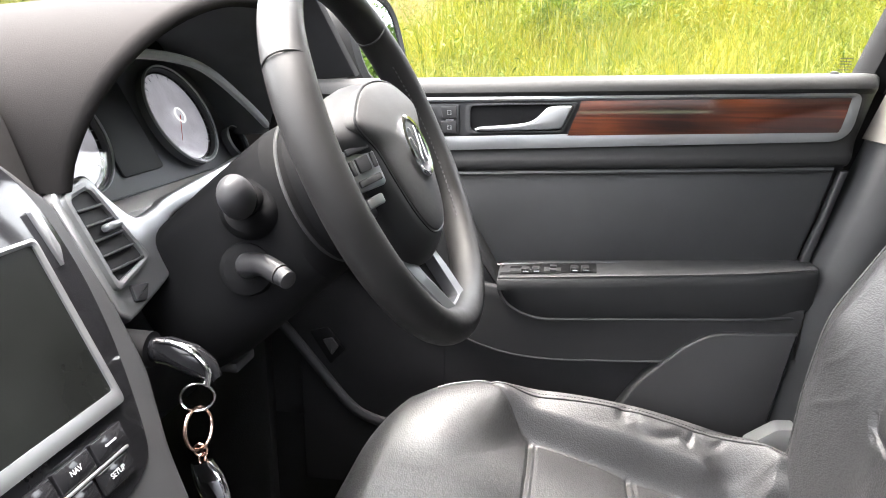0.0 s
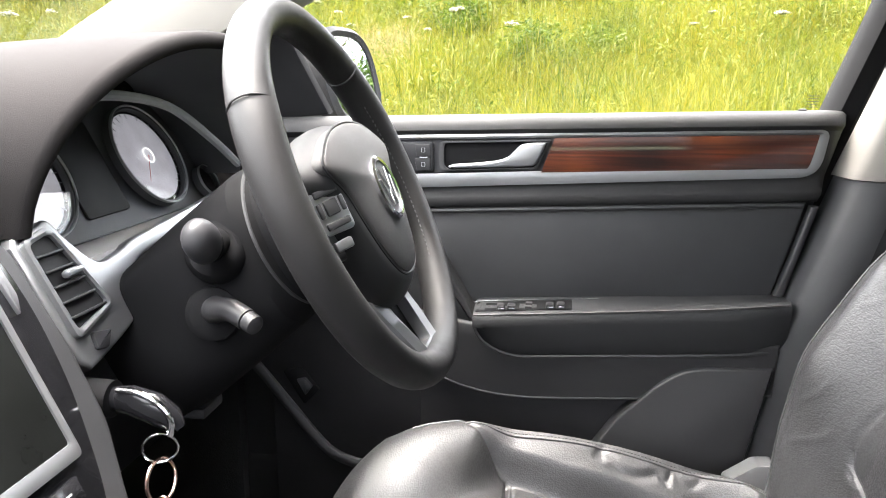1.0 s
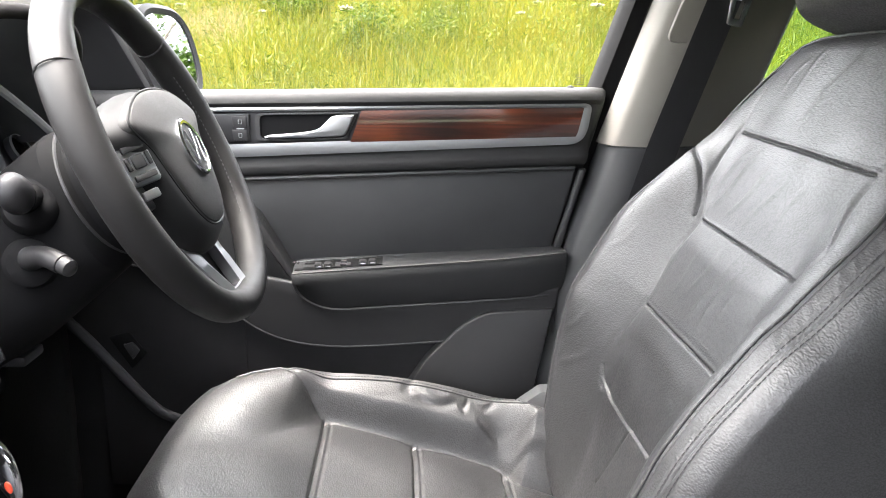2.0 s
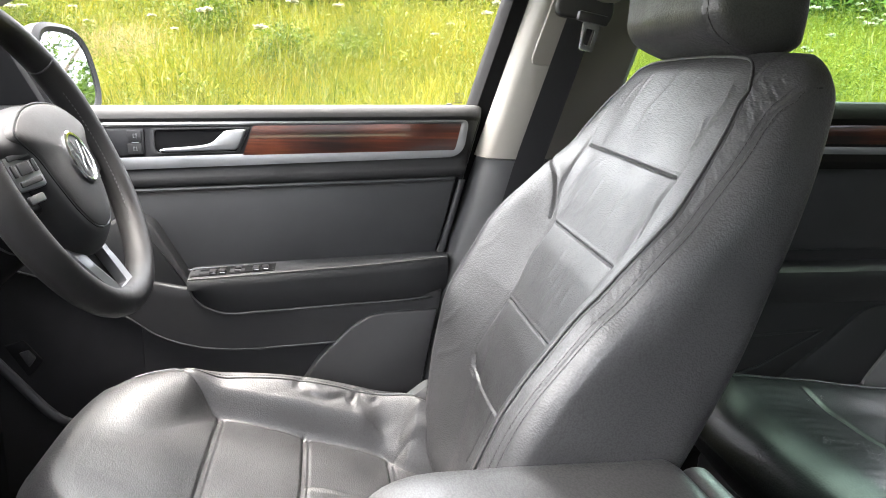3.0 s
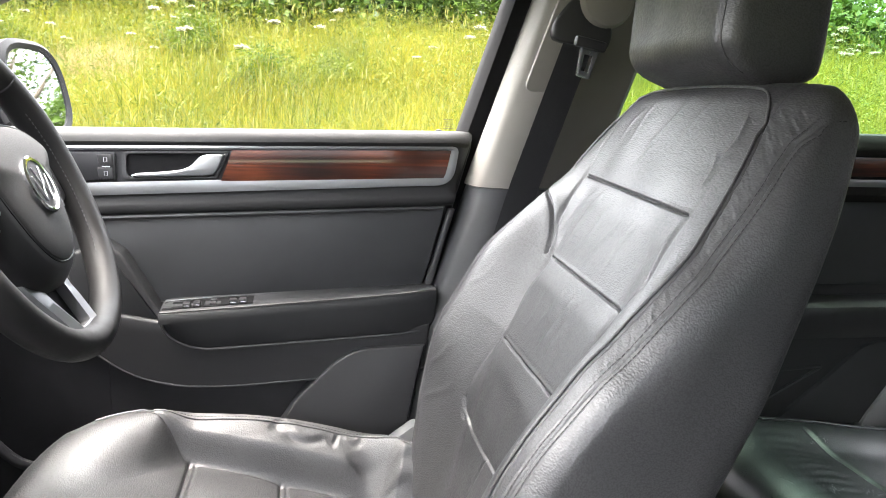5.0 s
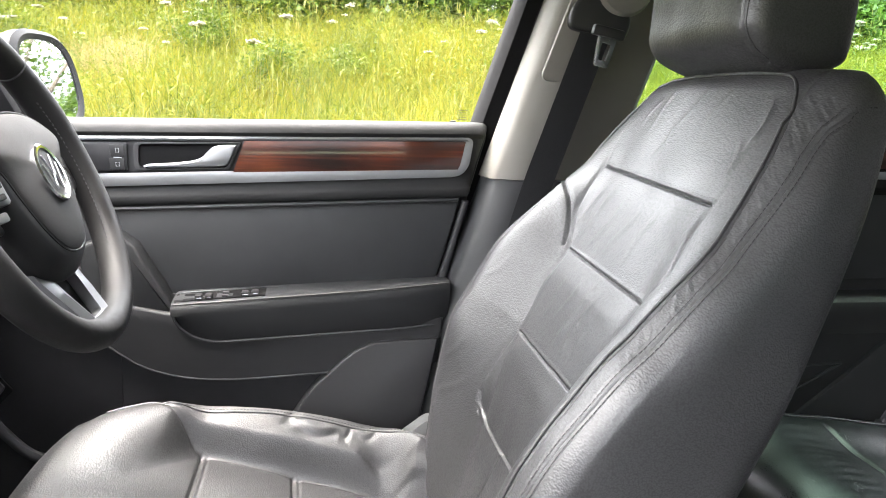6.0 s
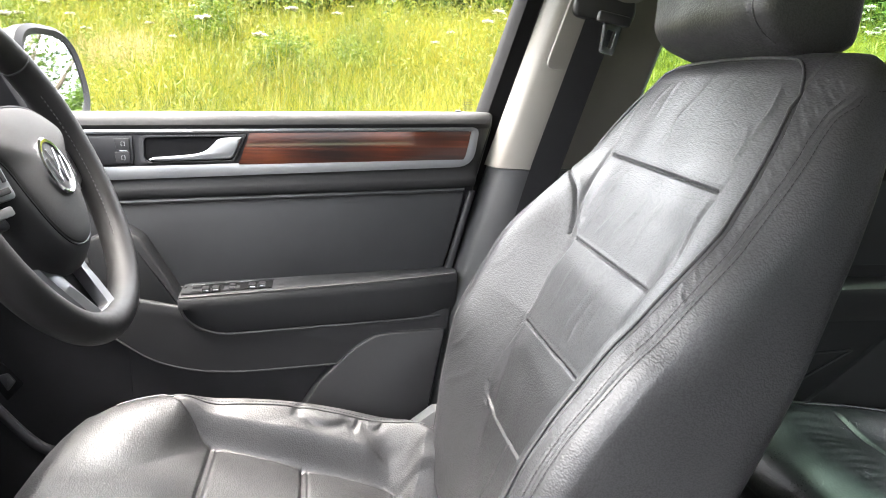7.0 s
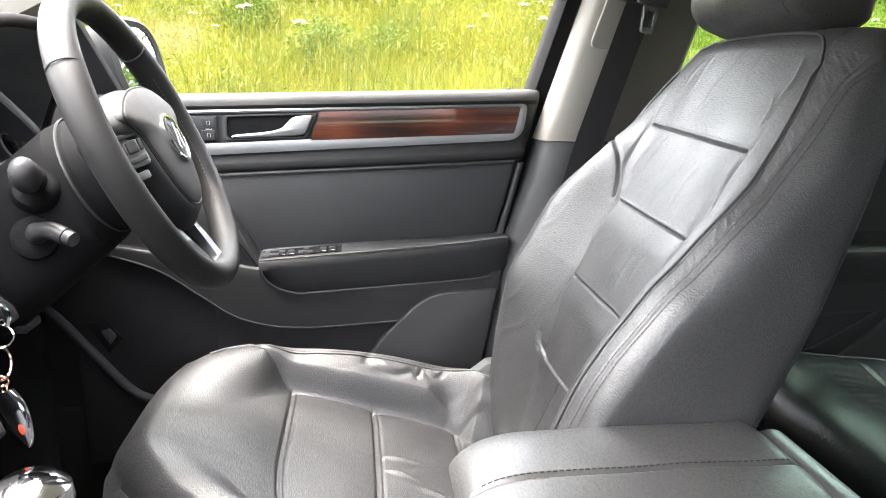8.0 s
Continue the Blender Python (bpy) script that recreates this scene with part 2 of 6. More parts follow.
GRASS = foliage("meadow_grass", (0.024, 0.044, 0.003), (0.149, 0.131, 0.012))
STRAW = foliage("seeding_grass", (0.070, 0.085, 0.018), (0.15, 0.135, 0.045))
DRY = foliage("dry_grass", (0.16, 0.12, 0.06), (0.25, 0.20, 0.11))
LEAF = foliage("hedge_leaf", (0.009, 0.021, 0.003), (0.050, 0.085, 0.012))
WEED = foliage("weed_leaf", (0.018, 0.036, 0.003), (0.095, 0.108, 0.010))
PETAL = foliage("white_flower", (0.20, 0.20, 0.14), (0.34, 0.33, 0.25), 0.3)
FERN = foliage("feathery_shrub", (0.012, 0.030, 0.002), (0.060, 0.085, 0.006))
CREAM_HEAD = foliage("fading_flower", (0.16, 0.15, 0.05), (0.28, 0.24, 0.10), 0.3)
SOIL = material("verge_soil", (0.040, 0.048, 0.014), 0.95, vary=0.4, grain=0.8, grain_size=0.03, spots=0.4)
BARK = material("bark", (0.10, 0.08, 0.06), 0.9, vary=0.3, grain=0.8, grain_size=0.02, spots=0.2)


# ---- mesh helpers ----
def grid(p, close_u=False, close_v=False, cap=False):
    """Vertices and faces of an array of points p[v][u]."""
    p = np.asarray(p, float)
    nv, nu = p.shape[:2]
    f = []
    for i in range(nv if close_v else nv - 1):
        for j in range(nu if close_u else nu - 1):
            a, b, c, d = i, (i + 1) % nv, j, (j + 1) % nu
            f.append((a * nu + c, a * nu + d, b * nu + d, b * nu + c))
    if cap:
        f.append(tuple(range(nu))[::-1])
        f.append(tuple((nv - 1) * nu + j for j in range(nu)))
    return p.reshape(-1, 3).tolist(), f


def join(*geos):
    v, f = [], []
    for gv, gf in geos:
        k = len(v)
        v += list(gv)
        f += [tuple(i + k for i in q) for q in gf]
    return v, f


def moved(geo, m):
    return [tuple(m @ Vector(q)) for q in geo[0]], geo[1]


def from_bm(bm):
    bm.verts.index_update()
    out = [tuple(v.co) for v in bm.verts], [tuple(v.index for v in q.verts) for q in bm.faces]
    bm.free()
    return out


def box(size, at=(0, 0, 0), bevel=0.003, m=None, seg=2):
    bm = bmesh.new()
    bmesh.ops.create_cube(bm, size=1)
    bmesh.ops.scale(bm, vec=size, verts=bm.verts)
    if bevel:
        bmesh.ops.bevel(bm, geom=bm.edges[:], offset=min(bevel, min(size) * 0.45), segments=seg, affect="EDGES", profile=0.5)
    bmesh.ops.transform(bm, matrix=(m or Matrix.Translation(at)), verts=bm.verts)
    return from_bm(bm)


def plate(outline, t, m=None, bevel=0.002, seg=2):
    """A plate with the outline (a, b), its face at c = 0 and its body t deep towards -c, rounded at the face."""
    bm = bmesh.new()
    area = sum(outline[i - 1][0] * outline[i][1] - outline[i][0] * outline[i - 1][1] for i in range(len(outline)))
    pts = outline if area > 0 else outline[::-1]
    top = bm.faces.new([bm.verts.new((a, b, 0)) for a, b in pts])
    ext = bmesh.ops.extrude_face_region(bm, geom=[top])
    low = [q for q in ext["geom"] if isinstance(q, bmesh.types.BMVert)]
    bmesh.ops.translate(bm, vec=(0, 0, -t), verts=low)
    bmesh.ops.recalc_face_normals(bm, faces=bm.faces)
    if bevel:
        rim = [e for e in bm.edges if all(abs(v.co.z) < 1e-7 for v in e.verts)]
        bmesh.ops.bevel(bm, geom=rim, offset=bevel, segments=seg, affect="EDGES", profile=0.5)
    if m is not None:
        bmesh.ops.transform(bm, matrix=m, verts=bm.verts)
    return from_bm(bm)


def ring_plate(outer, inner, t, m=None, lift=0.0):
    """A frame between two outlines with the same number of points, t deep; lift raises its middle."""
    n = len(outer)
    mid = [((a[0] + b[0]) / 2, (a[1] + b[1]) / 2) for a, b in zip(outer, inner)]
    rows = [[(*q, -t) for q in outer], [(*q, 0) for q in outer], [(*q, lift) for q in mid], [(*q, 0) for q in inner], [(*q, -t) for q in inner]]
    g = grid(rows, close_u=True)
    return moved(g, m) if m is not None else g


def curve(pts, n=8, closed=False):
    """A smooth curve through the points."""
    pts = [np.asarray(q, float) for q in pts]
    k = len(pts)
    out = []
    for i in range(k if closed else k - 1):
        a, b = pts[i], pts[(i + 1) % k]
        z = pts[i - 1] if (closed or i > 0) else 2 * a - b
        c = pts[(i + 2) % k] if (closed or i + 2 < k) else 2 * b - a
        for s in np.arange(n) / n:
            out.append(0.5 * (2 * a + (b - z) * s + (2 * z - 5 * a + 4 * b - c) * s * s + (3 * a - z - 3 * b + c) * s ** 3))
    if not closed:
        out.append(pts[-1])
    return out


def rounded(pts, r, n=5):
    """A polygon with its corners rounded; r is one radius or one for each corner."""
    out = []
    k = len(pts)
    for i in range(k):
        rad = r[i] if isinstance(r, (list, tuple)) else r
        p, a, b = Vector(pts[i]), Vector(pts[i - 1]), Vector(pts[(i + 1) % k])
        if rad <= 0:
            out.append(tuple(p))
            continue
        u, w = (a - p), (b - p)
        d = min(rad, u.length * 0.49, w.length * 0.49)
        s, e = p + u.normalized() * d, p + w.normalized() * d
        for q in range(n + 1):
            h = q / n
            out.append(tuple((1 - h) ** 2 * s + 2 * h * (1 - h) * p + h * h * e))
    return out


def tube(path, r, n=10, closed=False, up=None, flat=1.0):
    """A round (or flattened) tube along a path; r is one radius or one for each point."""
    path = [Vector(q) for q in path]
    k = len(path)
    rows = []
    side = None
    for i, p in enumerate(path):
        a = path[i - 1] if (closed or i) else path[0]
        b = path[(i + 1) % k] if (closed or i < k - 1) else path[-1]
        d = (b - a).normalized()
        ref = Vector(up) if up is not None else (side if side is not None else (Vector((0, 0, 1)) if abs(d.z) < 0.9 else Vector((1, 0, 0))))
        side = (ref - d * ref.dot(d)).normalized()
        oth = d.cross(side)
        rad = r[i] if isinstance(r, (list, tuple, np.ndarray)) else r
        rows.append([tuple(p + side * (rad * math.cos(q)) + oth * (rad * flat * math.sin(q))) for q in np.linspace(0, 2 * math.pi, n, endpoint=False)])
    return grid(rows, close_u=True, close_v=closed, cap=not closed)


def lathe(profile, m, n=32, cap=True):
    """A turned body: profile of (radius, height) about the local z."""
    rows = [[(r * math.cos(q), r * math.sin(q), h) for q in np.linspace(0, 2 * math.pi, n, endpoint=False)] for r, h in profile]
    return moved(grid(rows, close_u=True, cap=cap), m)


def axes(origin, u, v, n):
    """A matrix whose columns are the directions u, v and n."""
    m = Matrix.Identity(4)
    for i, q in enumerate((Vector(u).normalized(), Vector(v).normalized(), Vector(n).normalized())):
        m[0][i], m[1][i], m[2][i] = q
    m[0][3], m[1][3], m[2][3] = origin
    return m


def smooth01(x, a, b):
    t = np.clip((np.asarray(x, float) - a) / (b - a), 0, 1)
    return t * t * (3 - 2 * t)


def flow(x, xs, ys):
    """Smooth curve through the points, with no overshoot."""
    if x <= xs[0]:
        return ys[0]
    if x >= xs[-1]:
        return ys[-1]
    n = len(xs)
    d = [(ys[i + 1] - ys[i]) / (xs[i + 1] - xs[i]) for i in range(n - 1)]
    i = next(k for k in range(n - 1) if x <= xs[k + 1])
    def slope(k):
        if k == 0 or k == n - 1:
            return d[0] if k == 0 else d[-1]
        a, b = d[k - 1], d[k]
        return 0.0 if a * b <= 0 else 2 * a * b / (a + b)
    h = xs[i + 1] - xs[i]
    t = (x - xs[i]) / h
    return ys[i] * (1 + 2 * t) * (1 - t) ** 2 + slope(i) * h * t * (1 - t) ** 2 + ys[i + 1] * t * t * (3 - 2 * t) + slope(i + 1) * h * t * t * (t - 1)


class Pillow:
    """A stuffed body: sections are rounded oblongs of half width w(v) and half depth h(v) along v, from 0 to length, with a relief on the front."""

    def __init__(self, m, length, w, h, relief, power=3.6, r0=0.05, r1=0.05, back=1.0, push=None, bow=None, back_power=3.6):
        self.back_power = back_power
        self.push = push or (lambda u, v: 0.0 * u)
        self.bow = bow or (lambda u, v: 0.0 * u)
        self.m, self.length, self.w, self.h, self.relief, self.power_at, self.r0, self.r1, self.back = np.array(m), length, w, h, relief, (power if callable(power) else (lambda v: power)), r0, r1, back

    def ends(self, v):
        e = 1.0
        if v < self.r0:
            e = math.sqrt(max(0.0, 1 - (1 - v / self.r0) ** 2))
        if v > self.length - self.r1:
            e = min(e, math.sqrt(max(0.0, 1 - (1 - (self.length - v) / self.r1) ** 2)))
        return e

    def place(self, q):
        q = np.asarray(q, float)
        return q @ self.m[:3, :3].T + self.m[:3, 3]

    def front(self, u, v, lift=0.0):
        w, h, e = self.w(v), self.h(v), self.ends(v)
        p = self.power_at(v)
        k = max(0.0, 1 - (abs(u) / w) ** p) ** (1 / p)
        x = u * (1 - min(self.r0, self.r1) * 0.6 * (1 - e) / w) + float(self.push(np.array([u]), v)[0])
        return self.place((x, v + float(self.bow(np.array([u]), v)[0]), h * k * e - h + float(self.relief(np.array([u]), v)[0]) * e + lift))

    def geo(self, nu=160, nv=140, cap=True):
        half = nu // 2
        # even steps across the front, closer at the edges
        a = np.linspace(-1, 1, half + 1)
        x = np.sign(a) * (1 - (1 - np.abs(a)) ** 1.35)
        rows = []
        vs = np.concatenate([self.r0 * (1 - np.cos(np.linspace(0.04, 1, 9)[:-1] * math.pi / 2)), np.linspace(self.r0, self.length - self.r1, nv), self.length - self.r1 * (1 - np.cos(np.linspace(1, 0.04, 9)[1:] * math.pi / 2))])
        for v in vs:
            w, h, e = self.w(v), self.h(v), self.ends(v)
            p = self.power_at(v)
            k = np.maximum(0, 1 - np.abs(x) ** p) ** (1 / p)
            ww = w - min(self.r0, self.r1) * 0.6 * (1 - e)
            f = np.stack([x * ww + self.push(x * w, v), v + self.bow(x * w, v), h * k * e - h + self.relief(x * w, v) * e * np.minimum(1, k * 1.6)], 1)
            xb = np.sin(np.linspace(1, -1, 41)[1:-1] * math.pi / 2)
            kb = np.maximum(0, 1 - np.abs(xb) ** self.back_power) ** (1 / self.back_power)
            bk = np.stack([xb * ww, v + self.bow(xb * w, v), -h * kb * e * self.back - h], 1)
            rows.append(np.concatenate([f, bk]))
        return grid(self.place(np.array(rows)), close_u=True, cap=cap)


# ---- objects ----
def thing(name, at, label, category, group="", kind=""):
    ob = new(name)
    ob.location = at
    return tagged(ob, label, category, group, kind)


def part(name, geo, mat, parent=None, label="", sharp=35, kind=""):
    """One mesh object under a thing or a part; the points are in the world."""
    me = bpy.data.meshes.new(name)
    top = parent
    while top is not None and top.parent is not None:
        top = top.parent
    base = np.array(top.location) if top is not None else np.zeros(3)
    v = np.asarray(geo[0], float) - base
    me.from_pydata(v.tolist(), [], geo[1])
    me.materials.append(mat)
    me.shade_smooth()
    me.set_sharp_from_angle(angle=radians(sharp))
    ob = new(name, me)
    if parent is not None:
        ob.parent = parent
    return tagged(ob, label, kind=kind)


def word(text, size, m, mat, parent, name="lettering"):
    """Raised letters as a mesh; m places them with x along the line and z out of the surface."""
    c = bpy.data.curves.new(name, "FONT")
    c.body, c.size, c.extrude, c.align_x, c.align_y = text, size, 0.0002, "CENTER", "CENTER"
    tmp = bpy.data.objects.new(name, c)
    me = bpy.data.meshes.new_from_object(tmp)
    geo = [tuple(m @ v.co) for v in me.vertices], [tuple(q.vertices) for q in me.polygons]
    bpy.data.objects.remove(tmp)
    return part(name, geo, mat, parent)


X, Y, Z = (1, 0, 0), (0, 1, 0), (0, 0, 1)


def side_wall(y):
    """Plates on the driver's side: a = x, b = z, face towards the cabin."""
    return axes((0, y, 0), X, Z, (0, -1, 0))


def facing(origin, lean):
    """Plates on the dashboard: a = y, b up the leaning face, face towards the seats."""
    s, c = math.sin(radians(lean)), math.cos(radians(lean))
    return axes(origin, Y, (-s, 0, c), (c, 0, s))


# ---- car shell ----
def loft(rows, cap=True, closed=True):
    return grid(rows, close_u=closed, cap=cap and closed)


def shell():
    body = thing("car_body", (0.3, 0.36, 0.3), "car interior shell with cream roof lining and black carpet", "car body", kind="structure")
    part("floor_carpet", box((3.2, 1.62, 0.06), (0.75, 0.36, 0.42), 0.01), CARPET, body)
    part("footwell_wall", box((0.06, 1.6, 0.75), (-0.92, 0.36, 0.78), 0.01), CARPET, body)
    rows = []
    for y in np.linspace(-0.44, 1.16, 17):
        s = (y - 0.36) / 0.8
        drop = 0.10 * abs(s) ** 3
        prof = [(-0.125, 1.570), (-0.07, 1.586), (0.0, 1.605), (0.08, 1.625), (0.44, 1.655), (0.6, 1.665), (1.3, 1.655), (1.36, 1.653), (2.1, 1.60)]
        rows.append([(x, y, z - drop) for x, z in prof] + [(x, y, z - drop + 0.05) for x, z in prof[::-1]])
    v, f = loft(rows)
    part("roof_lining", (v, f), ROOF, body, "cream fabric roof lining")
    part("rear_wall", box((0.06, 1.6, 1.2), (2.3, 0.36, 1.0), 0.02), CARPET, body)
    part("rear_side_wall", box((1.9, 0.05, 0.75), (1.45, -0.47, 0.85), 0.02), PANEL, body)
    part("rear_pillar", box((0.55, 0.05, 0.5), (2.05, 1.12, 1.4), 0.02), CREAM, body)
    part("rear_pillar", box((0.55, 0.05, 0.5), (2.05, -0.42, 1.4), 0.02), CREAM, body)
    part("footwell_side", box((0.45, 0.05, 0.8), (-0.75, 1.185, 0.80), 0.01), CARPET, body)
    part("footwell_side", box((0.45, 0.05, 0.8), (-0.75, -0.485, 0.80), 0.01), CARPET, body)
    # added out of view to keep low light off the seat's near side
    part("unseen_passenger_panel", box((1.1, 0.06, 0.72), (0.0, -0.48, 0.79), 0.02), PANEL, body, "unseen plain black panel that blocks low light")
    part("passenger_pillar", box((0.12, 0.06, 0.9), (0.50, -0.46, 1.22), 0.02), CREAM, body)
    # out of view; tinted dark so that no green sheen falls on the seat
    part("unseen_rear_side_window", ([(0.5, -0.47, 1.22), (1.8, -0.47, 1.22), (1.8, -0.40, 1.66), (0.5, -0.40, 1.66)], [(0, 1, 2, 3)]), GLASS_DARK, body)
    part("sill_panel", box((1.9, 0.10, 0.32), (0.2, 1.23, 0.5), 0.02), BLACK, body)
    part("sill_panel", box((1.9, 0.10, 0.20), (0.2, -0.47, 0.44), 0.02), BLACK, body)
    # windscreen pillars: from the dash corner up to the roof
    for y0, y1, name in ((1.15, 1.02, "windscreen_pillar"), (-0.43, -0.30, "windscreen_pillar")):
        rows = []
        sgn = 1 if y0 > 0 else -1
        for s in np.linspace(0, 1, 9):
            x, z, y = -0.92 + 0.76 * s, 1.23 + 0.40 * s - 0.05 * s * s, y0 + (y1 - y0) * s
            w = 0.075
            rows.append([(x - w, y + sgn * 0.07, z + 0.015), (x - w * 0.9, y + sgn * 0.01, z + 0.03), (x, y - sgn * 0.012, z + 0.012), (x + w * 0.95, y, z - 0.035), (x + w, y + sgn * 0.05, z - 0.05)])
        part(name, grid(rows, close_u=True, cap=True), CREAM, body, "cream windscreen pillar trim")
    g = grid([[(-1.02, -0.40, 1.225), (-1.02, 1.12, 1.225)], [(-0.17, -0.30, 1.615), (-0.17, 1.02, 1.615)]])
    w = part("windscreen", g, GLASS, body, "clear windscreen glass")
    w.visible_shadow = False
    return body


def door_pillar(body):
    """The pillar behind the front door: cream above, grey below, with the belt's height slot."""
    rows = []
    for z in np.linspace(1.172, 1.62, 10):
        s = z - 1.17
        y = 1.115 - 0.22 * s
        x0, x1 = 0.414 + 0.285 * s, 0.62 + 0.26 * s
        rows.append([(x0 - 0.012, y + 0.07, z), (x0 - 0.004, y + 0.012, z), (x0 + 0.006, y, z), (x0 + 0.045, y - 0.018, z), (x0 + 0.055, y - 0.017, z), (x1, y + 0.022, z), (x1 + 0.012, y + 0.04, z), (x1, y + 0.07, z)])
    up = part("pillar_upper_trim", grid(rows, close_u=True, cap=True), CREAM, body, "cream upper door pillar trim")
    rows = []
    for z, x0, x1 in ((0.60, 0.265, 0.50), (0.72, 0.288, 0.50), (0.80, 0.300, 0.49), (0.90, 0.322, 0.49), (0.98, 0.350, 0.50), (1.08, 0.385, 0.58), (1.170, 0.415, 0.62)):
        y = 1.116
        rows.append([(x0 - 0.008, y + 0.07, z), (x0, y + 0.012, z), (x0 + 0.010, y, z), (x0 + 0.05, y - 0.014, z), (x1, y - 0.010, z), (x1, y + 0.07, z)])
    part("pillar_lower_trim", grid(rows, close_u=True, cap=True), GREY, body, "grey lower door pillar trim")
    # height slot and its slider
    z0, z1 = 1.335, 1.56
    sl = [(0.470, z0), (0.560, z0), (0.625, z1), (0.535, z1)]
    m = axes((0, 1.1055 + 0.257, 0), X, (0, -0.22, 0.976), (0, -0.976, -0.22))
    k = [(a, (b) / 0.976) for a, b in rounded(sl, 0.018)]
    part("belt_slot_cover", plate(k, 0.006, m, 0.003), CREAM, up)
    part("door_seal", plate([(0.22, 0.55), (0.34, 0.55), (0.44, 1.17), (0.49, 1.285), (0.41, 1.285), (0.36, 1.1)], 0.03, side_wall(1.205), 0.004), RUBBER, body, "black rubber door seal")
    # light sill cap at the foot of the pillar
    part("pillar_foot_cap", plate(rounded([(0.266, 0.715), (0.335, 0.715), (0.330, 0.766), (0.303, 0.764), (0.262, 0.734)], 0.005), 0.03, side_wall(1.058), 0.003), PALE, body, "pale grey cap at the foot of the pillar")


# ---- front door ----
SLOPE_Z = [0.70, 0.85, 0.975, 1.12, 1.165, 1.257]
SLOPE_K = [0.03, 0.05, 0.075, 0.040, 0.033, 0.017]


def dz(x, z):
    """Heights on the door are given at x = 0.1; its lines rise towards the rear by a little, each by its own slope."""
    return z + float(np.interp(z, SLOPE_Z, SLOPE_K)) * (x - 0.1)


def rear_edge(z):
    return float(np.interp(z, [0.55, 0.77, 0.88, 0.97, 1.16, 1.25, 1.27], [0.27, 0.310, 0.328, 0.342, 0.393, 0.418, 0.420]))


def front_door():
    d = thing("front_door", (0.0, 1.2, 0.55), "black driver's door with walnut inlay and satin silver trim", "car door")
    # base of the panel
    zs = np.linspace(0.55, 1.25, 30)
    out = [(-0.62, 0.55)] + [(rear_edge(z), z) for z in zs] + [(-0.62, 1.22)]
    part("door_skin", plate(out, 0.03, side_wall(1.186), 0.004), PANEL, d)
    part("outer_skin", box((1.05, 0.05, 0.72), (-0.11, 1.262, 0.87), 0.015), PAINT, d, "silver painted outer door skin")
    # upper roll with the window ledge and the face behind the trim
    prof = [(1.232, 1.247), (1.212, 1.256), (1.185, 1.2595), (1.166, 1.259), (1.155, 1.254), (1.149, 1.246), (1.1475, 1.239), (1.1510, 1.2345), (1.156, 1.231), (1.156, 1.147), (1.1525, 1.1415), (1.1515, 1.137), (1.1525, 1.131), (1.1545, 1.1265), (1.158, 1.124), (1.182, 1.1235), (1.200, 1.1235)]
    rows = []
    xs = np.concatenate([np.linspace(-0.62, 0.36, 40), 0.36 + 0.058 * np.sin(np.linspace(0.1, 1, 12) * math.pi / 2)])
    for x in xs:
        e = max(0.0, (x - 0.36) / 0.058)
        sh = 1 - 0.55 * (1 - math.sqrt(max(0, 1 - e * e)))
        row = []
        for y, z in prof:
            lim = rear_edge(z) - 0.004
            row.append((min(x, lim) if x > 0.3 else x, 1.232 - (1.232 - y) * sh, dz(x, z) - (0.0 if z < 1.22 else 0.006 * (1 - sh))))
        rows.append(row)
    part("upper_roll", grid(rows, close_u=True, cap=True), ROLL, d, "soft grained black window ledge roll")
    # silver frame round the inlay
    W = side_wall(1.1515)
    o = rounded([(-0.36, dz(-0.36, 1.1545)), (0.376, dz(0.376, 1.1620)), (0.386, dz(0.386, 1.2325)), (-0.36, dz(-0.36, 1.2325))], [0.004, 0.030, 0.014, 0.004], 8)
    i = rounded([(-0.35, dz(-0.35, 1.1745)), (0.361, dz(0.361, 1.1805)), (0.3725, dz(0.3725, 1.2260)), (-0.35, dz(-0.35, 1.2260))], [0.003, 0.018, 0.007, 0.003], 8)
    part("trim_frame", ring_plate(o, i, 0.012, W, 0.002), SILVER, d, "satin silver trim frame")
    W2 = side_wall(1.1545)
    part("trim_backing", plate([(-0.352, dz(-0.35, 1.172)), (0.372, dz(0.37, 1.180)), (0.376, dz(0.37, 1.227)), (-0.352, dz(-0.35, 1.226))], 0.003, W2, 0), HARD, d)
    # walnut inlay, a shallow convex strip
    rows = []
    for s in np.linspace(0, 1, 60):
        row = []
        for q in np.linspace(0, 1, 9):
            xa = -0.0175 + 0.019 * q
            xb = 0.3605 + 0.0105 * q - 0.010 * max(0, 0.2 - q) * 5 * max(0, 0.2 - q)
            x = xa + (xb - xa) * s
            z = dz(x, 1.1755 + (1.2255 - 1.1755) * q)
            row.append((x, 1.1495 - 0.0012 * (1 - (2 * q - 1) ** 2), z))
        rows.append(row)
    g = grid(rows)
    back = [(x, y + 0.006, z) for x, y, z in g[0]]
    part("wood_inlay", join(g, (back, [f[::-1] for f in g[1]])), WOOD, d, "glossy dark walnut veneer inlay strip")
    # handle cup and lever
    cup = rounded([(-0.172, dz(-0.17, 1.1800)), (-0.024, dz(-0.02, 1.1800)), (-0.004, dz(0, 1.2230)), (-0.172, dz(-0.17, 1.2230))], [0.012, 0.004, 0.004, 0.008])
    inner = rounded([(-0.165, dz(-0.17, 1.1825)), (-0.028, dz(-0.02, 1.1825)), (-0.010, dz(0, 1.2205)), (-0.165, dz(-0.17, 1.2205))], [0.012, 0.004, 0.004, 0.008])
    h = part("handle_cup", ring_plate(cup, inner, 0.006, side_wall(1.1490), 0.0005), GREY, d)
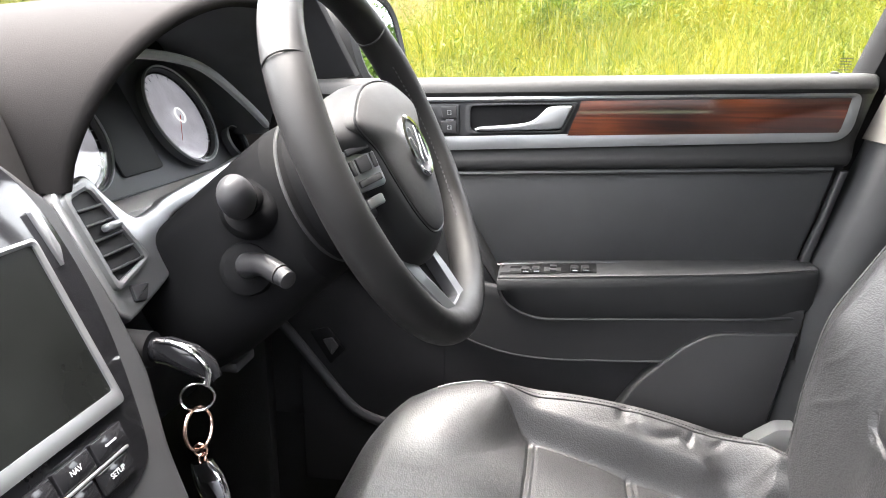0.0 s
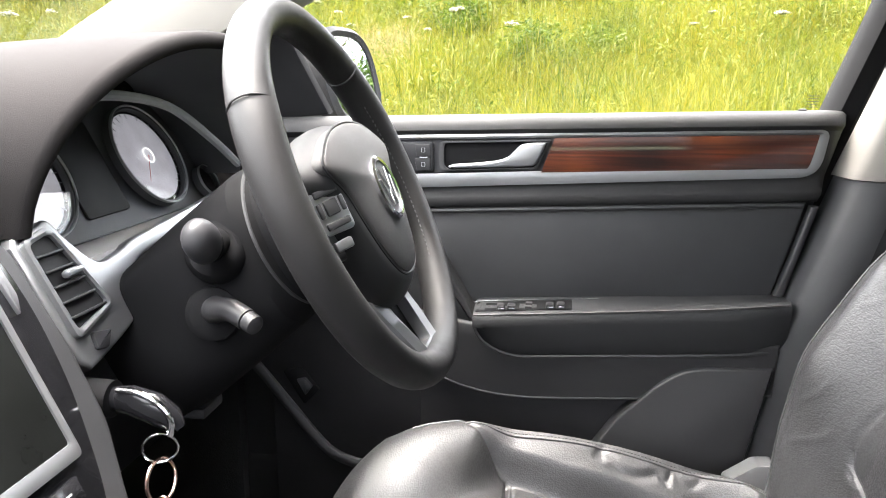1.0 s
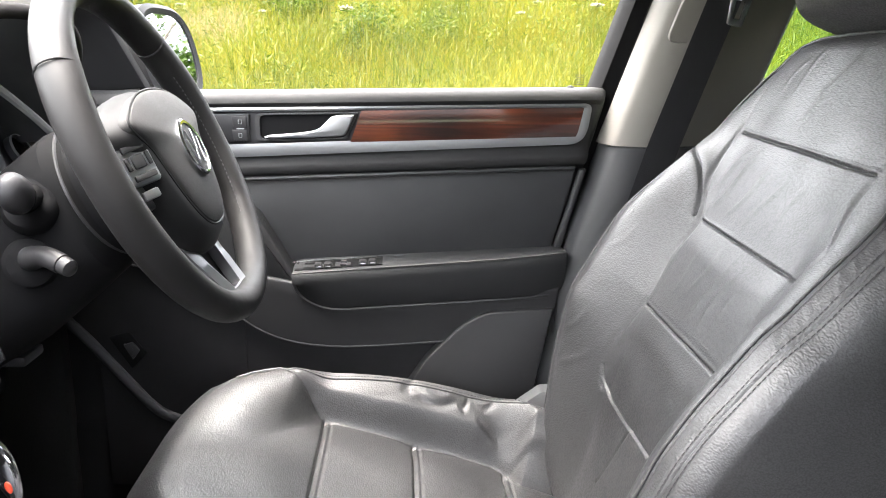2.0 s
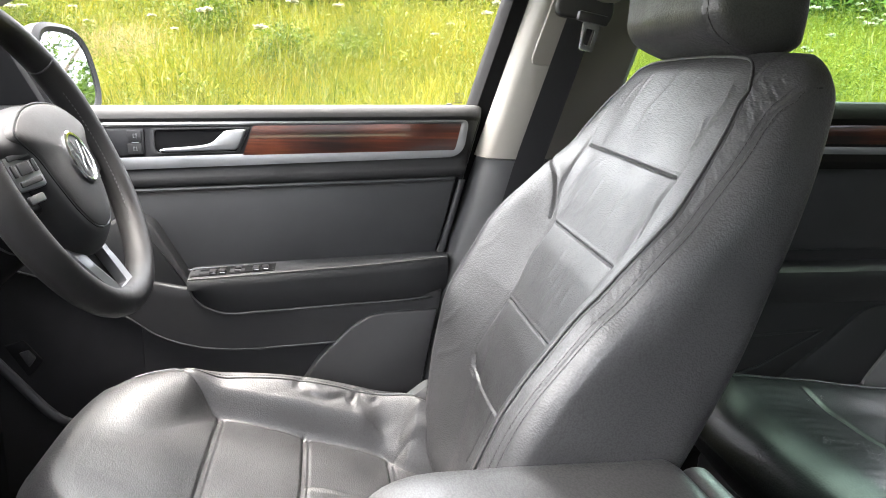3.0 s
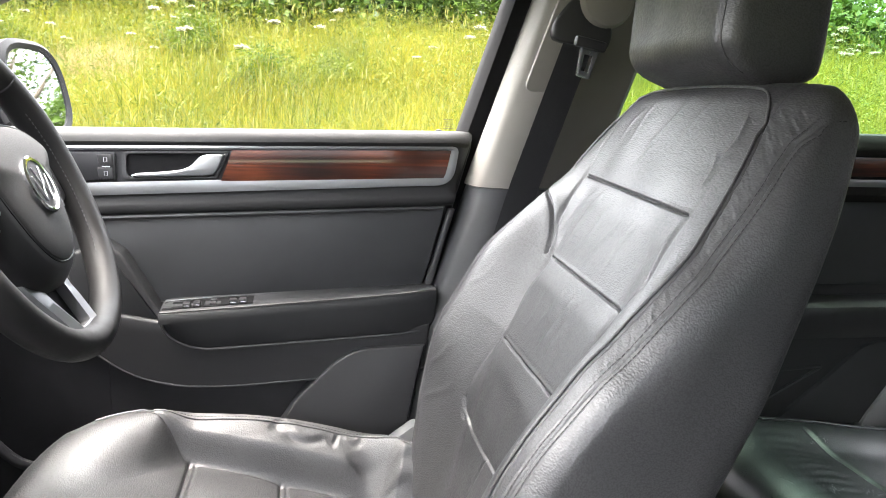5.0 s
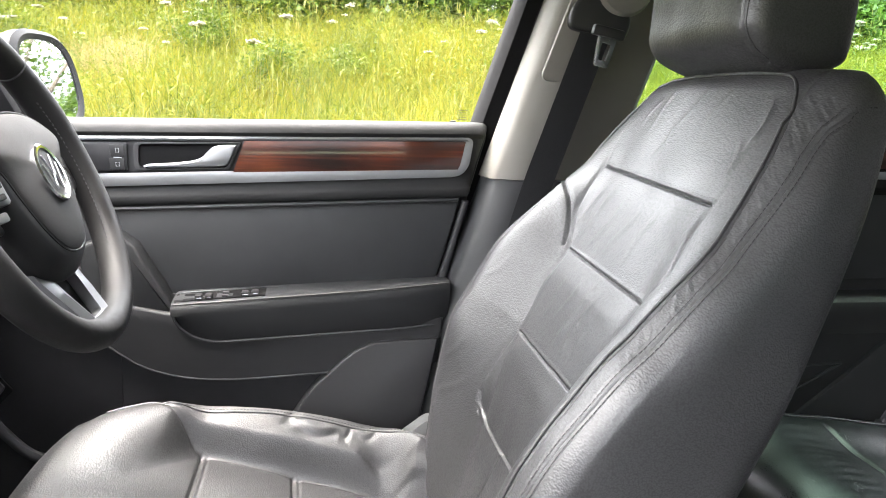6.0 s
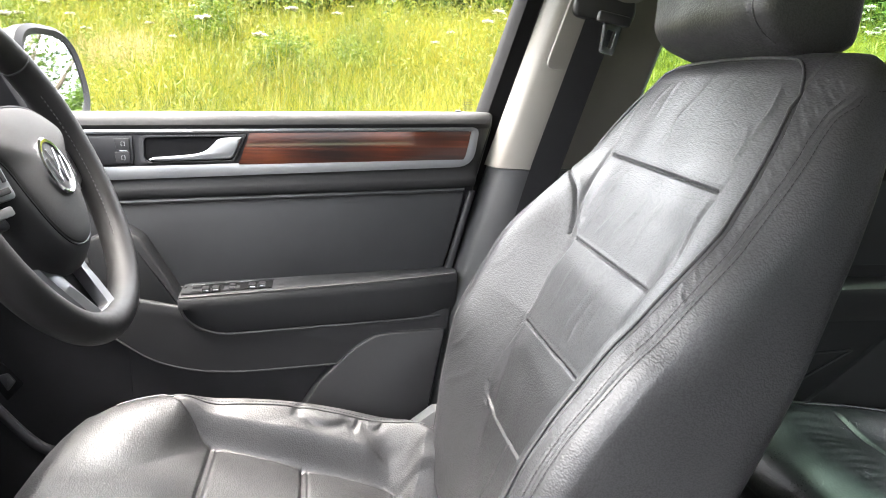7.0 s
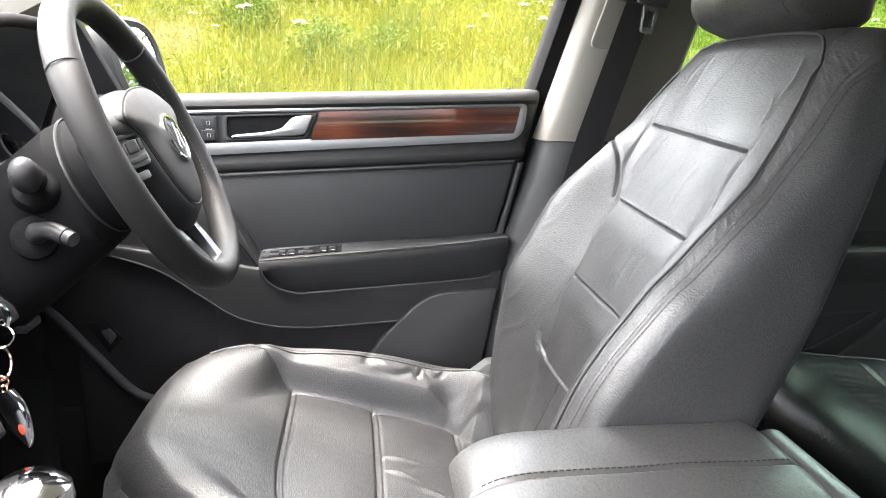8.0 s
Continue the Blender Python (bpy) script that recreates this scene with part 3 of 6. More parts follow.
    # near-black plate, so that the shallow cup looks deep and shaded
    part("cup_shade_plate", plate(inner, 0.002, side_wall(1.1535), 0), RUBBER, h)
    lev = curve([(-0.158, 1.1870), (-0.148, 1.1898), (-0.120, 1.1912), (-0.085, 1.1940), (-0.068, 1.199), (-0.058, 1.2075), (-0.047, 1.2165), (-0.030, 1.2192), (-0.0105, 1.2192)], 5) + [(-0.0145, 1.2095), (-0.0205, 1.1965), (-0.0250, 1.1885), (-0.030, 1.1856), (-0.050, 1.1846), (-0.100, 1.1840), (-0.148, 1.1838)]
    part("door_handle", plate([(a, dz(a, b)) for a, b in [tuple(q) for q in lev]], 0.009, side_wall(1.1440), 0.0028, 3), SILVER, d, "satin silver door release lever")
    # lock and mirror switches
    sw = rounded([(-0.262, dz(-0.26, 1.1795)), (-0.182, dz(-0.18, 1.1795)), (-0.182, dz(-0.18, 1.2225)), (-0.262, dz(-0.26, 1.2225))], 0.004)
    s = part("switch_panel", plate(sw, 0.004, side_wall(1.1500), 0.0012), HARD, d)
    part("mirror_knob", lathe([(0.0001, 0), (0.0085, 0), (0.0085, 0.006), (0.006, 0.009), (0.0001, 0.0095)], axes((-0.250, 1.150, dz(-0.25, 1.201)), X, Z, (0, -1, 0)), 20), CHROME, s)
    for zc in (1.211, 1.190):
        part("lock_button", plate(rounded([(-0.207, dz(-0.2, zc - 0.0085)), (-0.186, dz(-0.2, zc - 0.0085)), (-0.186, dz(-0.2, zc + 0.0085)), (-0.210, dz(-0.2, zc + 0.0085))], 0.002), 0.003, side_wall(1.1478), 0.001), PANEL, s)
        part("lock_symbol", tube([(-0.199, 1.1475, dz(-0.2, zc - 0.003)), (-0.199, 1.1475, dz(-0.2, zc + 0.003)), (-0.194, 1.1475, dz(-0.2, zc + 0.003)), (-0.194, 1.1475, dz(-0.2, zc - 0.003))], 0.0004, 6, closed=True), WHITE, s)
    part("lock_light", box((0.012, 0.001, 0.0012), (-0.196, 1.1474, dz(-0.2, 1.2005)), 0), WHITE, s)
    # leather-covered insert, set back below the roll, with its bright lower edge of the roll
    ins = [(-0.40, dz(-0.4, 1.125)), (0.366, dz(0.366, 1.1255)), (0.358, 1.10), (0.345, 1.05), (0.326, 0.984), (-0.10, 0.958), (-0.40, 0.940)]
    part("door_insert", plate(ins, 0.020, side_wall(1.1620), 0.002), INSERT, d, "smooth black leatherette door insert")
    part("insert_bead", tube(curve([(-0.38, 1.1585, dz(-0.38, 1.1195)), (0.0, 1.1585, dz(0, 1.1195)), (0.362, 1.1585, dz(0.362, 1.1195))], 10), 0.0036, 8), GREY, d)
    # rear frame strip of the panel
    st = [(0.371, 1.128), (rear_edge(1.128) - 0.002, 1.128), (rear_edge(1.05) - 0.002, 1.05), (rear_edge(0.97) - 0.002, 0.97), (0.333, 0.972), (0.331, 0.990), (0.350, 1.05)]
    part("rear_strip", plate(st, 0.014, side_wall(1.154), 0.004, 3), PANEL, d)
    # armrest
    rows = []
    for x in np.concatenate([np.linspace(-0.113, -0.02, 22), np.linspace(0, 0.345, 24)]):
        q = min(1.0, max(0.0, (x + 0.113) / 0.085))
        low = 0.966 - 0.062 * math.sqrt(max(0, 1 - (1 - q) ** 2))
        t = dz(x, 0.9745)
        lo = dz(x, low)
        yb = 1.182
        inn = 0.02 * max(0, (x - 0.25) / 0.1) ** 2
        yf = 1.088 + inn
        zt = float(np.interp(x, [-0.12, -0.1, 0.33], [0.965, 0.969, 0.991]))
        rows.append([(x, yb, zt), (x, 1.15, zt + 0.001), (x, 1.115, (zt + t) / 2 + 0.003), (x, yf + 0.010, t + 0.0025), (x, yf + 0.003, t), (x, yf, t - 0.006), (x, yf + 0.001, t - 0.016), (x, yf + 0.006, (t + lo) / 2), (x, yf + 0.013, lo + 0.010), (x, yf + 0.017, lo + 0.002), (x, yf + 0.030, lo - 0.002), (x, yb, lo)])
    arm = part("armrest", grid(rows, close_u=True, cap=True), ARMPAD, d, "black padded door armrest")
    part("armrest_bead", tube(curve([(-0.112, 1.094, dz(-0.11, 0.9765)), (0.1, 1.0905, dz(0.1, 0.9765)), (0.25, 1.0905, dz(0.25, 0.9765)), (0.34, 1.102, dz(0.34, 0.9765))], 10), 0.0015, 6), PANEL, arm)
    # bright line under the armrest
    bead = []
    for x in np.concatenate([np.linspace(-0.1125, -0.02, 24), np.linspace(0.0, 0.335, 12)]):
        q = min(1.0, max(0.0, (x + 0.113) / 0.085))
        bead.append((float(x), 1.101 + 0.02 * max(0, (x - 0.25) / 0.1) ** 2, dz(x, 0.966 - 0.062 * math.sqrt(max(0, 1 - (1 - q) ** 2))) + 0.0005))
    part("armrest_lower_bead", tube(bead, 0.0025, 8), PANEL, d)
    # window switches on the armrest
    def top(x, y):
        t = dz(x, 0.9745)
        zt = float(np.interp(x, [-0.12, -0.1, 0.33], [0.965, 0.969, 0.991]))
        f = (y - 1.10) / (1.182 - 1.10)
        return t + (zt - t) * f + 0.0050
    p = [(x, y, top(x, y)) for y in (1.104, 1.140) for x in np.linspace(-0.110, 0.035, 8)]
    v = p + [(x, y, z - 0.004) for x, y, z in p]
    f = [(i, i + 1, i + 9, i + 8) for i in range(7)] + [(16 + i, 24 + i, 25 + i, 17 + i) for i in range(7)]
    f += [(i + 1, i, i + 16, i + 17) for i in range(7)] + [(8 + i, 9 + i, 25 + i, 24 + i) for i in range(7)]
    f += [(0, 8, 24, 16), (7, 23, 31, 15)]
    wp = part("switch_plate", (v, f), RUBBER, arm, "black window switch plate")
    part("chrome_line", tube([(x, 1.141, top(x, 1.141) + 0.001) for x in np.linspace(-0.118, 0.075, 10)], 0.0010, 6), CHROME, wp)
    for xa, xb in ((-0.096, -0.044), (-0.018, 0.030)):
        q = [(x, y, top(x, y) + 0.0006) for y in (1.106, 1.134) for x in (xa, xb)]
        part("switch_recess", (q + [(x, y, z - 0.002) for x, y, z in q], [(0, 1, 3, 2), (4, 6, 7, 5), (0, 4, 5, 1), (2, 3, 7, 6), (0, 2, 6, 4), (1, 5, 7, 3)]), RUBBER, wp)
    for xc in (-0.078, -0.062, -0.004, 0.012):
        part("window_switch", box((0.012, 0.018, 0.009), (xc + 0.006, 1.114, top(xc, 1.114) + 0.002), 0.0025), BLACK, wp)
        part("chrome_tip", box((0.009, 0.002, 0.002), (xc + 0.007, 1.1035, top(xc, 1.105) + 0.0035), 0.0006), CHROME, wp)
    for y in (1.112, 1.126):
        part("rocker_switch", box((0.010, 0.009, 0.004), (-0.030, y, top(-0.03, y) + 0.0015), 0.001), GREY, wp)
    # pull column in front of the armrest
    col = [(-0.20, 1.075), (-0.172, 1.055), (-0.115, 0.955), (-0.108, 0.935), (-0.175, 0.937), (-0.24, 0.945), (-0.26, 1.05)]
    part("pull_column", plate(rounded(col, 0.008), 0.06, side_wall(1.118), 0.006, 3), ARMPAD, d)
    # lower panel down to the curved pocket lip
    lip = [tuple(q) for q in curve([(-0.42, 0.985), (-0.30, 0.945), (-0.225, 0.895), (-0.165, 0.853), (-0.10, 0.832), (-0.03, 0.826), (0.05, 0.829), (0.16, 0.836), (0.33, 0.850)], 6)]
    part("lower_panel", plate([(-0.42, 1.0), *lip, (0.335, 0.93), (0.2, 0.925), (-0.10, 0.94), (-0.2, 0.96)], 0.05, side_wall(1.109), 0.005, 3), PANEL, d)
    part("pocket_lip", tube([(x, 1.1095, z + 0.0015) for x, z in lip], 0.0020, 8), PANEL, d)
    part("pocket_wall", plate([(-0.45, 0.56), (0.265, 0.56), (0.30, 0.70), (0.325, 0.86), (-0.45, 0.95)], 0.03, side_wall(1.1295), 0.002), BLACK, d, "dark door pocket wall")
    sp = rounded([(0.062, 0.735), (0.290, 0.70), (0.328, 0.896), (0.210, 0.8905), (0.171, 0.868), (0.110, 0.808)], [0.01, 0.004, 0.004, 0.03, 0.02, 0.02], 6)
    part("speaker_cover", plate(sp, 0.035, side_wall(1.101), 0.004, 3), PANEL, d, "dark grey speaker cover")
    # window: pane, rear frame, lock pin mark and glass stamp
    lean = 0.30
    def wy(z):
        return 1.222 - lean * (z - 1.24)
    pane_pts = [(-0.60, wy(1.22), 1.22), (0.42, wy(1.22), 1.22), (0.53, wy(1.62), 1.62), (-0.15, wy(1.62), 1.62)]
    g = part("window_pane", (pane_pts, [(0, 1, 2, 3)]), GLASS, d, "clear side window")
    g.visible_shadow = False
    rows = []
    for z in np.linspace(1.235, 1.64, 8):
        x = 0.400 + 0.262 * (z - 1.262)
        y = wy(z)
        rows.append([(x - 0.004, y + 0.03, z), (x - 0.004, y - 0.012, z), (x + 0.006, y - 0.032, z), (x + 0.030, y - 0.036, z), (x + 0.046, y - 0.02, z), (x + 0.046, y + 0.03, z)])
    part("window_frame", grid(rows, close_u=True, cap=True), RUBBER, d, "black rear window frame")
    part("lock_pin", lathe([(0.0001, 0), (0.006, 0), (0.0055, 0.002), (0.003, 0.003), (0.0001, 0.003)], axes((0.352, 1.176, dz(0.35, 1.2595)), X, Y, Z), 16), BLACK, d)
    stamp = []
    for k in range(5):
        z = 1.268 + 0.004 * k
        stamp.append(box((0.018 - 0.003 * (k % 2), 0.0004, 0.0012), (0.375, wy(z) - 0.001, z), 0))
    part("glass_stamp", join(*stamp), GREY, g, "small printed glass stamp")
    # corner panel before the window and the mirror
    tri = [(-0.63, 1.255), (-0.352, 1.280), (-0.372, 1.325), (-0.405, 1.40), (-0.45, 1.47), (-0.52, 1.47)]
    part("corner_panel", plate(tri, 0.02, axes((0, 1.435, 0), X, (0, -0.2, 0.98), (0, -0.98, -0.2)), 0.004), RUBBER, d)
    mirror(d)
    return d


def mirror(d):
    """Wing mirror outside the corner of the window, its glass towards the rear."""
    c = Vector((-0.385, 1.445, 1.312))
    m = axes(c, (0.12, 0.993, 0), (0, 0, 1), (0.993, -0.12, 0)) @ pose(0, 0, 0, -15.5, 0, 0)
    w, h = 0.130, 0.098
    def outline(k, n=40):
        pts = []
        for t in np.linspace(0, 2 * math.pi, n, endpoint=False):
            a, b = math.cos(t), math.sin(t)
            a2, b2 = math.copysign(abs(a) ** 0.62, a), math.copysign(abs(b) ** 0.75, b)
            pts.append((a2 * w * k + 0.012 * b2 * k, b2 * h * k))
        return pts
    rows = []
    for k, dep in ((0.79, -0.010), (0.805, 0.003), (0.90, 0.007), (1.0, 0.0), (1.02, -0.02), (0.98, -0.05), (0.85, -0.085), (0.5, -0.11), (0.1, -0.118)):
        rows.append([(a, b, dep) for a, b in outline(k)])
    hs = part("wing_mirror", moved(grid(rows, close_u=True, cap=True), m), HOUSING, d, "dark grey wing mirror housing")
    part("mirror_glass", moved(plate(outline(0.80), 0.002, None, 0), m @ pose(0, 0, 0.001)), MIRROR, hs, "wing mirror glass")
    part("mirror_arm", box((0.06, 0.14, 0.04), (-0.44, 1.29, 1.245), 0.012), BLACK, hs)
    part("repeater", box((0.006, 0.006, 0.010), (-0.386, 1.575, 1.30), 0.001), BLACK, hs)


MIRROR = material("mirror_silver", (0.86, 0.87, 0.87), 0.02, metal=1.0, vary=0.01, spots=0.1)


# ---- seats ----
def stitches(points, mat, parent, size=0.0042, gap=0.0018, r=0.0006):
    """A row of single stitches along a line of points."""
    pts = [Vector(q) for q in points]
    run, geos = 0.0, []
    seg = 0
    length = [0.0]
    for a, b in zip(pts, pts[1:]):
        length.append(length[-1] + (b - a).length)
    def at(s):
        i = min(max(int(np.searchsorted(length, s)) - 1, 0), len(pts) - 2)
        k = (s - length[i]) / max(1e-9, length[i + 1] - length[i])
        return pts[i].lerp(pts[i + 1], k)
    while run + size < length[-1]:
        geos.append(tube([at(run), at(run + size)], r, 5))
        run += size + gap
    return part("stitching", join(*geos), mat, parent, kind="stuff")


def fold(u, v, su, sv, seed):
    """Soft creases, longer along one way than the other."""
    return np.array([noise.noise((a * su + seed, v * sv + seed * 1.7, seed * 0.31)) for a in np.atleast_1d(u)])


def apart(u, v, line):
    """How far the points (u, v) lie from a polyline, for a row of u and one v."""
    best = np.full(np.shape(u), 9.0)
    for (a, b), (c, d) in zip(line, line[1:]):
        du, dv = c - a, d - b
        t = np.clip(((u - a) * du + (v - b) * dv) / (du * du + dv * dv + 1e-12), 0, 1)
        best = np.minimum(best, np.hypot(u - a - t * du, v - b - t * dv))
    return best


def ridge(u, v, a, b, wide):
    """A soft ridge from a to b that fades towards its ends."""
    if not min(a[1], b[1]) - 0.03 < v < max(a[1], b[1]) + 0.03:
        return 0.0 * u
    du, dv = b[0] - a[0], b[1] - a[1]
    ln = math.hypot(du, dv)
    t = ((u - a[0]) * du + (v - a[1]) * dv) / ln ** 2
    off = ((u - a[0]) * dv - (v - a[1]) * du) / ln
    off = off + 0.004 * np.sin(t * 5 + a[0] * 40)
    return np.exp(-(off / wide) ** 2) * np.exp(-((t - 0.5) / 0.42) ** 4)


SEAT_Y = 0.715
BACK_V = (0.476, 0, 0.8796)
BACK_N = (-0.8796, 0, 0.476)


def driver_seat():
    s = thing("driver_seat", (0.1, SEAT_Y, 0.45), "black grained leather driver seat with creased bolsters", "car seat")
    # backrest
    mb = axes((0.236, SEAT_Y, 0.70), (0, -1, 0), BACK_V, BACK_N)
    # cross seams: height at the middle and slope across
    seams = ((0.3285, -0.015), (0.457, -0.045), (0.579, -0.052))
    def wb(v):
        return float(flow(v, [0, 0.12, 0.28, 0.42, 0.54, 0.62, 0.70, 0.76], [0.237, 0.257, 0.272, 0.270, 0.258, 0.244, 0.221, 0.199]))
    def hb(v):
        return float(flow(v, [0, 0.25, 0.40, 0.52, 0.65, 0.76], [0.078, 0.080, 0.077, 0.070, 0.062, 0.052]))
    # outlines of the sewn panels, as (across, up)
    far_seam = [tuple(q) for q in curve([(-0.262, 0.552), (-0.222, 0.546), (-0.178, 0.529), (-0.154, 0.508), (-0.139, 0.484), (-0.131, 0.464)], 5)]
    foot_seam = [tuple(q) for q in curve([(-0.141, 0.225), (-0.134, 0.209), (-0.105, 0.198), (-0.05, 0.1965), (0.0, 0.198), (0.10, 0.198)], 5)]
    apron_seam = [(-0.01, 0.198), (-0.03, 0.150), (-0.055, 0.10)]
    def far_edge(v):
        return float(flow(v, [0.19, 0.205, 0.232, 0.261, 0.303, 0.351, 0.40, 0.455, 0.485, 0.518, 0.552, 0.590, 0.64, 0.74], [0.128, 0.136, 0.143, 0.139, 0.129, 0.123, 0.127, 0.118, 0.133, 0.146, 0.152, 0.156, 0.168, 0.176]))
    def near_edge(v):
        return float(flow(v, [0.19, 0.23, 0.33, 0.44, 0.487, 0.52, 0.55, 0.58, 0.66, 0.74], [0.12, 0.135, 0.120, 0.150, 0.185, 0.163, 0.156, 0.158, 0.150, 0.146]))
    def pipe_u(v):
        return float(flow(v, [0.07, 0.2, 0.30, 0.42, 0.495, 0.527, 0.562, 0.60, 0.64, 0.663, 0.69], [0.214, 0.218, 0.216, 0.2135, 0.2145, 0.212, 0.202, 0.191, 0.181, 0.174, 0.166]))
    def twin_u(v):
        return float(flow(v, [0.07, 0.25, 0.43, 0.51, 0.548, 0.58, 0.624, 0.656, 0.669, 0.69], [0.240, 0.243, 0.2425, 0.239, 0.232, 0.227, 0.221, 0.215, 0.2135, 0.2165]))
    creases = (((0.020, 0.445), (0.004, 0.350), 0.9), ((0.046, 0.438), (0.026, 0.345), 1.0), ((-0.012, 0.446), (-0.034, 0.372), 0.8), ((0.070, 0.420), (0.052, 0.345), 0.6), ((-0.055, 0.43), (-0.075, 0.36), 0.4),
               ((-0.096, 0.566), (-0.128, 0.495), 1.7), ((-0.062, 0.570), (-0.108, 0.478), 1.4), ((-0.022, 0.552), (-0.062, 0.474), 1.0), ((0.022, 0.545), (-0.010, 0.470), 0.7), ((0.066, 0.545), (0.044, 0.480), 0.5),
               ((-0.078, 0.712), (-0.092, 0.640), 0.8), ((0.004, 0.716), (-0.022, 0.640), 0.9), ((-0.022, 0.660), (-0.034, 0.606), 0.7), ((0.056, 0.706), (0.044, 0.650), 0.5), ((-0.108, 0.700), (-0.126, 0.650), 0.7),
               ((0.142, 0.695), (0.150, 0.630), 1.8), ((0.132, 0.650), (0.146, 0.600), 1.2),
               ((-0.196, 0.350), (-0.236, 0.240), 0.8), ((-0.176, 0.285), (-0.206, 0.225), 0.7), ((-0.178, 0.42), (-0.20, 0.36), 0.5), ((-0.158, 0.238), (-0.205, 0.170), 0.8))
    def rb(u, v):
        a = np.abs(u)
        swell = float(flow(v, [0, 0.10, 0.20, 0.30, 0.40, 0.50, 0.60, 0.72], [-0.030, 0.006, 0.044, 0.067, 0.067, 0.046, 0.017, 0.004]))
        near = float(flow(v, [0, 0.10, 0.20, 0.252, 0.30, 0.341, 0.386, 0.423, 0.461, 0.50, 0.55, 0.60, 0.66], [-0.010, 0.040, 0.064, 0.067, 0.064, 0.058, 0.051, 0.041, 0.034, 0.026, 0.014, 0.006, 0.002]))
        hollow = float(flow(v, [0, 0.10, 0.17, 0.25, 0.34], [-0.060, -0.045, -0.028, -0.010, 0.0]))
        kf, kn = smooth01(-u, 0.112, 0.222), smooth01(u, 0.118, 0.212)
        r = hollow * (1 - np.maximum(kf, kn)) + kf * swell + kn * near
        fe, ne = far_edge(v), near_edge(v)
        run = math.hypot(1, (far_edge(v + 0.002) - far_edge(v - 0.002)) / 0.004)
        off = np.where(u < 0, (a - fe) / run, a - ne)
        inside = 1 - smooth01(off, -0.010, 0.003)
        above = float(smooth01(v, 0.192, 0.203))
        r = r - 0.0022 * inside * above * float(1 - smooth01(v, 0.22, 0.30))
        # sunken joint between the panels and the bolsters, deep at the foot and beside the second panel
        deep = float(flow(v, [0.19, 0.21, 0.26, 0.33, 0.43, 0.48, 0.53, 0.585, 0.62], [0.0018, 0.0022, 0.0022, 0.0012, 0.0016, 0.0042, 0.0030, 0.0016, 0.0004]))
        r = r - deep * np.where(u > 0, 0.45, 1.0) * above * np.exp(-(off / 0.0040) ** 2)
        # sewn lines
        r = r - 0.0042 * np.exp(-(apart(u, v, far_seam) / 0.0021) ** 2) - 0.0028 * np.exp(-(apart(u, v, foot_seam) / 0.0020) ** 2) - 0.002 * np.exp(-(apart(u, v, apron_seam) / 0.0018) ** 2)
        r = r + 0.0012 * np.exp(-((apart(u, v, far_seam) - 0.010) / 0.008) ** 2) * smooth01(u, -0.30, -0.15)
        for q in (-0.0048, 0.0, 0.0048):
            r = r - (0.0030 if q == 0 else 0.0013) * np.exp(-((u - twin_u(v) - q) / 0.0015) ** 2)
        r = r - 0.0026 * np.exp(-((u - pipe_u(v) - 0.0035) / 0.0018) ** 2) - 0.0020 * np.exp(-((-u - 0.004 - float(flow(v, [0.1, 0.3, 0.5, 0.7], [0.244, 0.254, 0.246, 0.176]))) / 0.0020) ** 2)
        # the strip between the two lines is drawn tight, the sides beyond are flat
        for at, slope in seams:
            vv = v - at - slope * u
            lim = inside * (1 - smooth01(u, 0.150, 0.162)) * (1 - smooth01(-u, fe - 0.012, fe - 0.002))
            r = r + lim * (0.0008 * np.exp(-((vv - 0.0036) / 0.0022) ** 2) - 0.0032 * np.exp(-((vv + 0.0002) / 0.0016) ** 2))
            # the panel below is stuffed up to the seam and rolls over it
            r = r + inside * (0.0024 * np.exp(-((vv + 0.030) / 0.020) ** 2) + 0.0014 * np.exp(-((vv + 0.06) / 0.030) ** 2)) * smooth01(-vv, 0.0, 0.006)
        for p, q, hh in creases:
            r = r + 0.0014 * hh * ridge(u, v, p, q, 0.0042)
        r = r + 0.0014 * fold(u, v, 16, 9, 8.3) - 0.004 * max(0.0, (v - 0.55) / 0.18) ** 2
        # crinkles on the drawn strip and small folds on the lower bolster
        strip = smooth01(u, pipe_u(v) + 0.002, pipe_u(v) + 0.008) * (1 - smooth01(u, twin_u(v) - 0.006, twin_u(v)))
        r = r + strip * float(flow(v, [0.1, 0.35, 0.5, 0.7], [0.2, 0.3, 1.0, 1.0])) * (0.0004 * fold(u, v, 90, 60, 2.9) + 0.0007 * fold(u + v, v, 190, 70, 4.1))
        r = r + 0.0006 * fold(u, v, 60, 26, 5.5) * smooth01(a, 0.14, 0.2) * float(1 - smooth01(v, 0.2, 0.5))
        return r
    B = Pillow(mb, 0.752, wb, hb, rb, power=lambda v: float(flow(v, [0.30, 0.55, 0.70], [6.0, 3.8, 3.0])), r0=0.05, r1=0.045, back=0.78, back_power=4.2)
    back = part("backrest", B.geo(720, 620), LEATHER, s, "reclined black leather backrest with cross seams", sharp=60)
    rise = np.linspace(0.07, 0.670, 60)
    path = [(pipe_u(v), v) for v in rise]
    arc = [(0.172 - 0.052 * (1 - math.cos(t)), 0.670 + 0.058 * math.sin(t)) for t in np.linspace(0.1, math.pi / 2, 9)]
    far = [(-float(flow(v, [0.07, 0.12, 0.3, 0.5, 0.60, 0.70], [0.226, 0.240, 0.254, 0.246, 0.224, 0.180])), v) for v in np.linspace(0.07, 0.700, 60)]
    top = [(u, 0.728 + 0.004 * (1 - (u / 0.13) ** 2)) for u in np.linspace(0.11, -0.13, 18)]
    loop = path + arc + top + [(-0.158, 0.718)] + far[::-1]
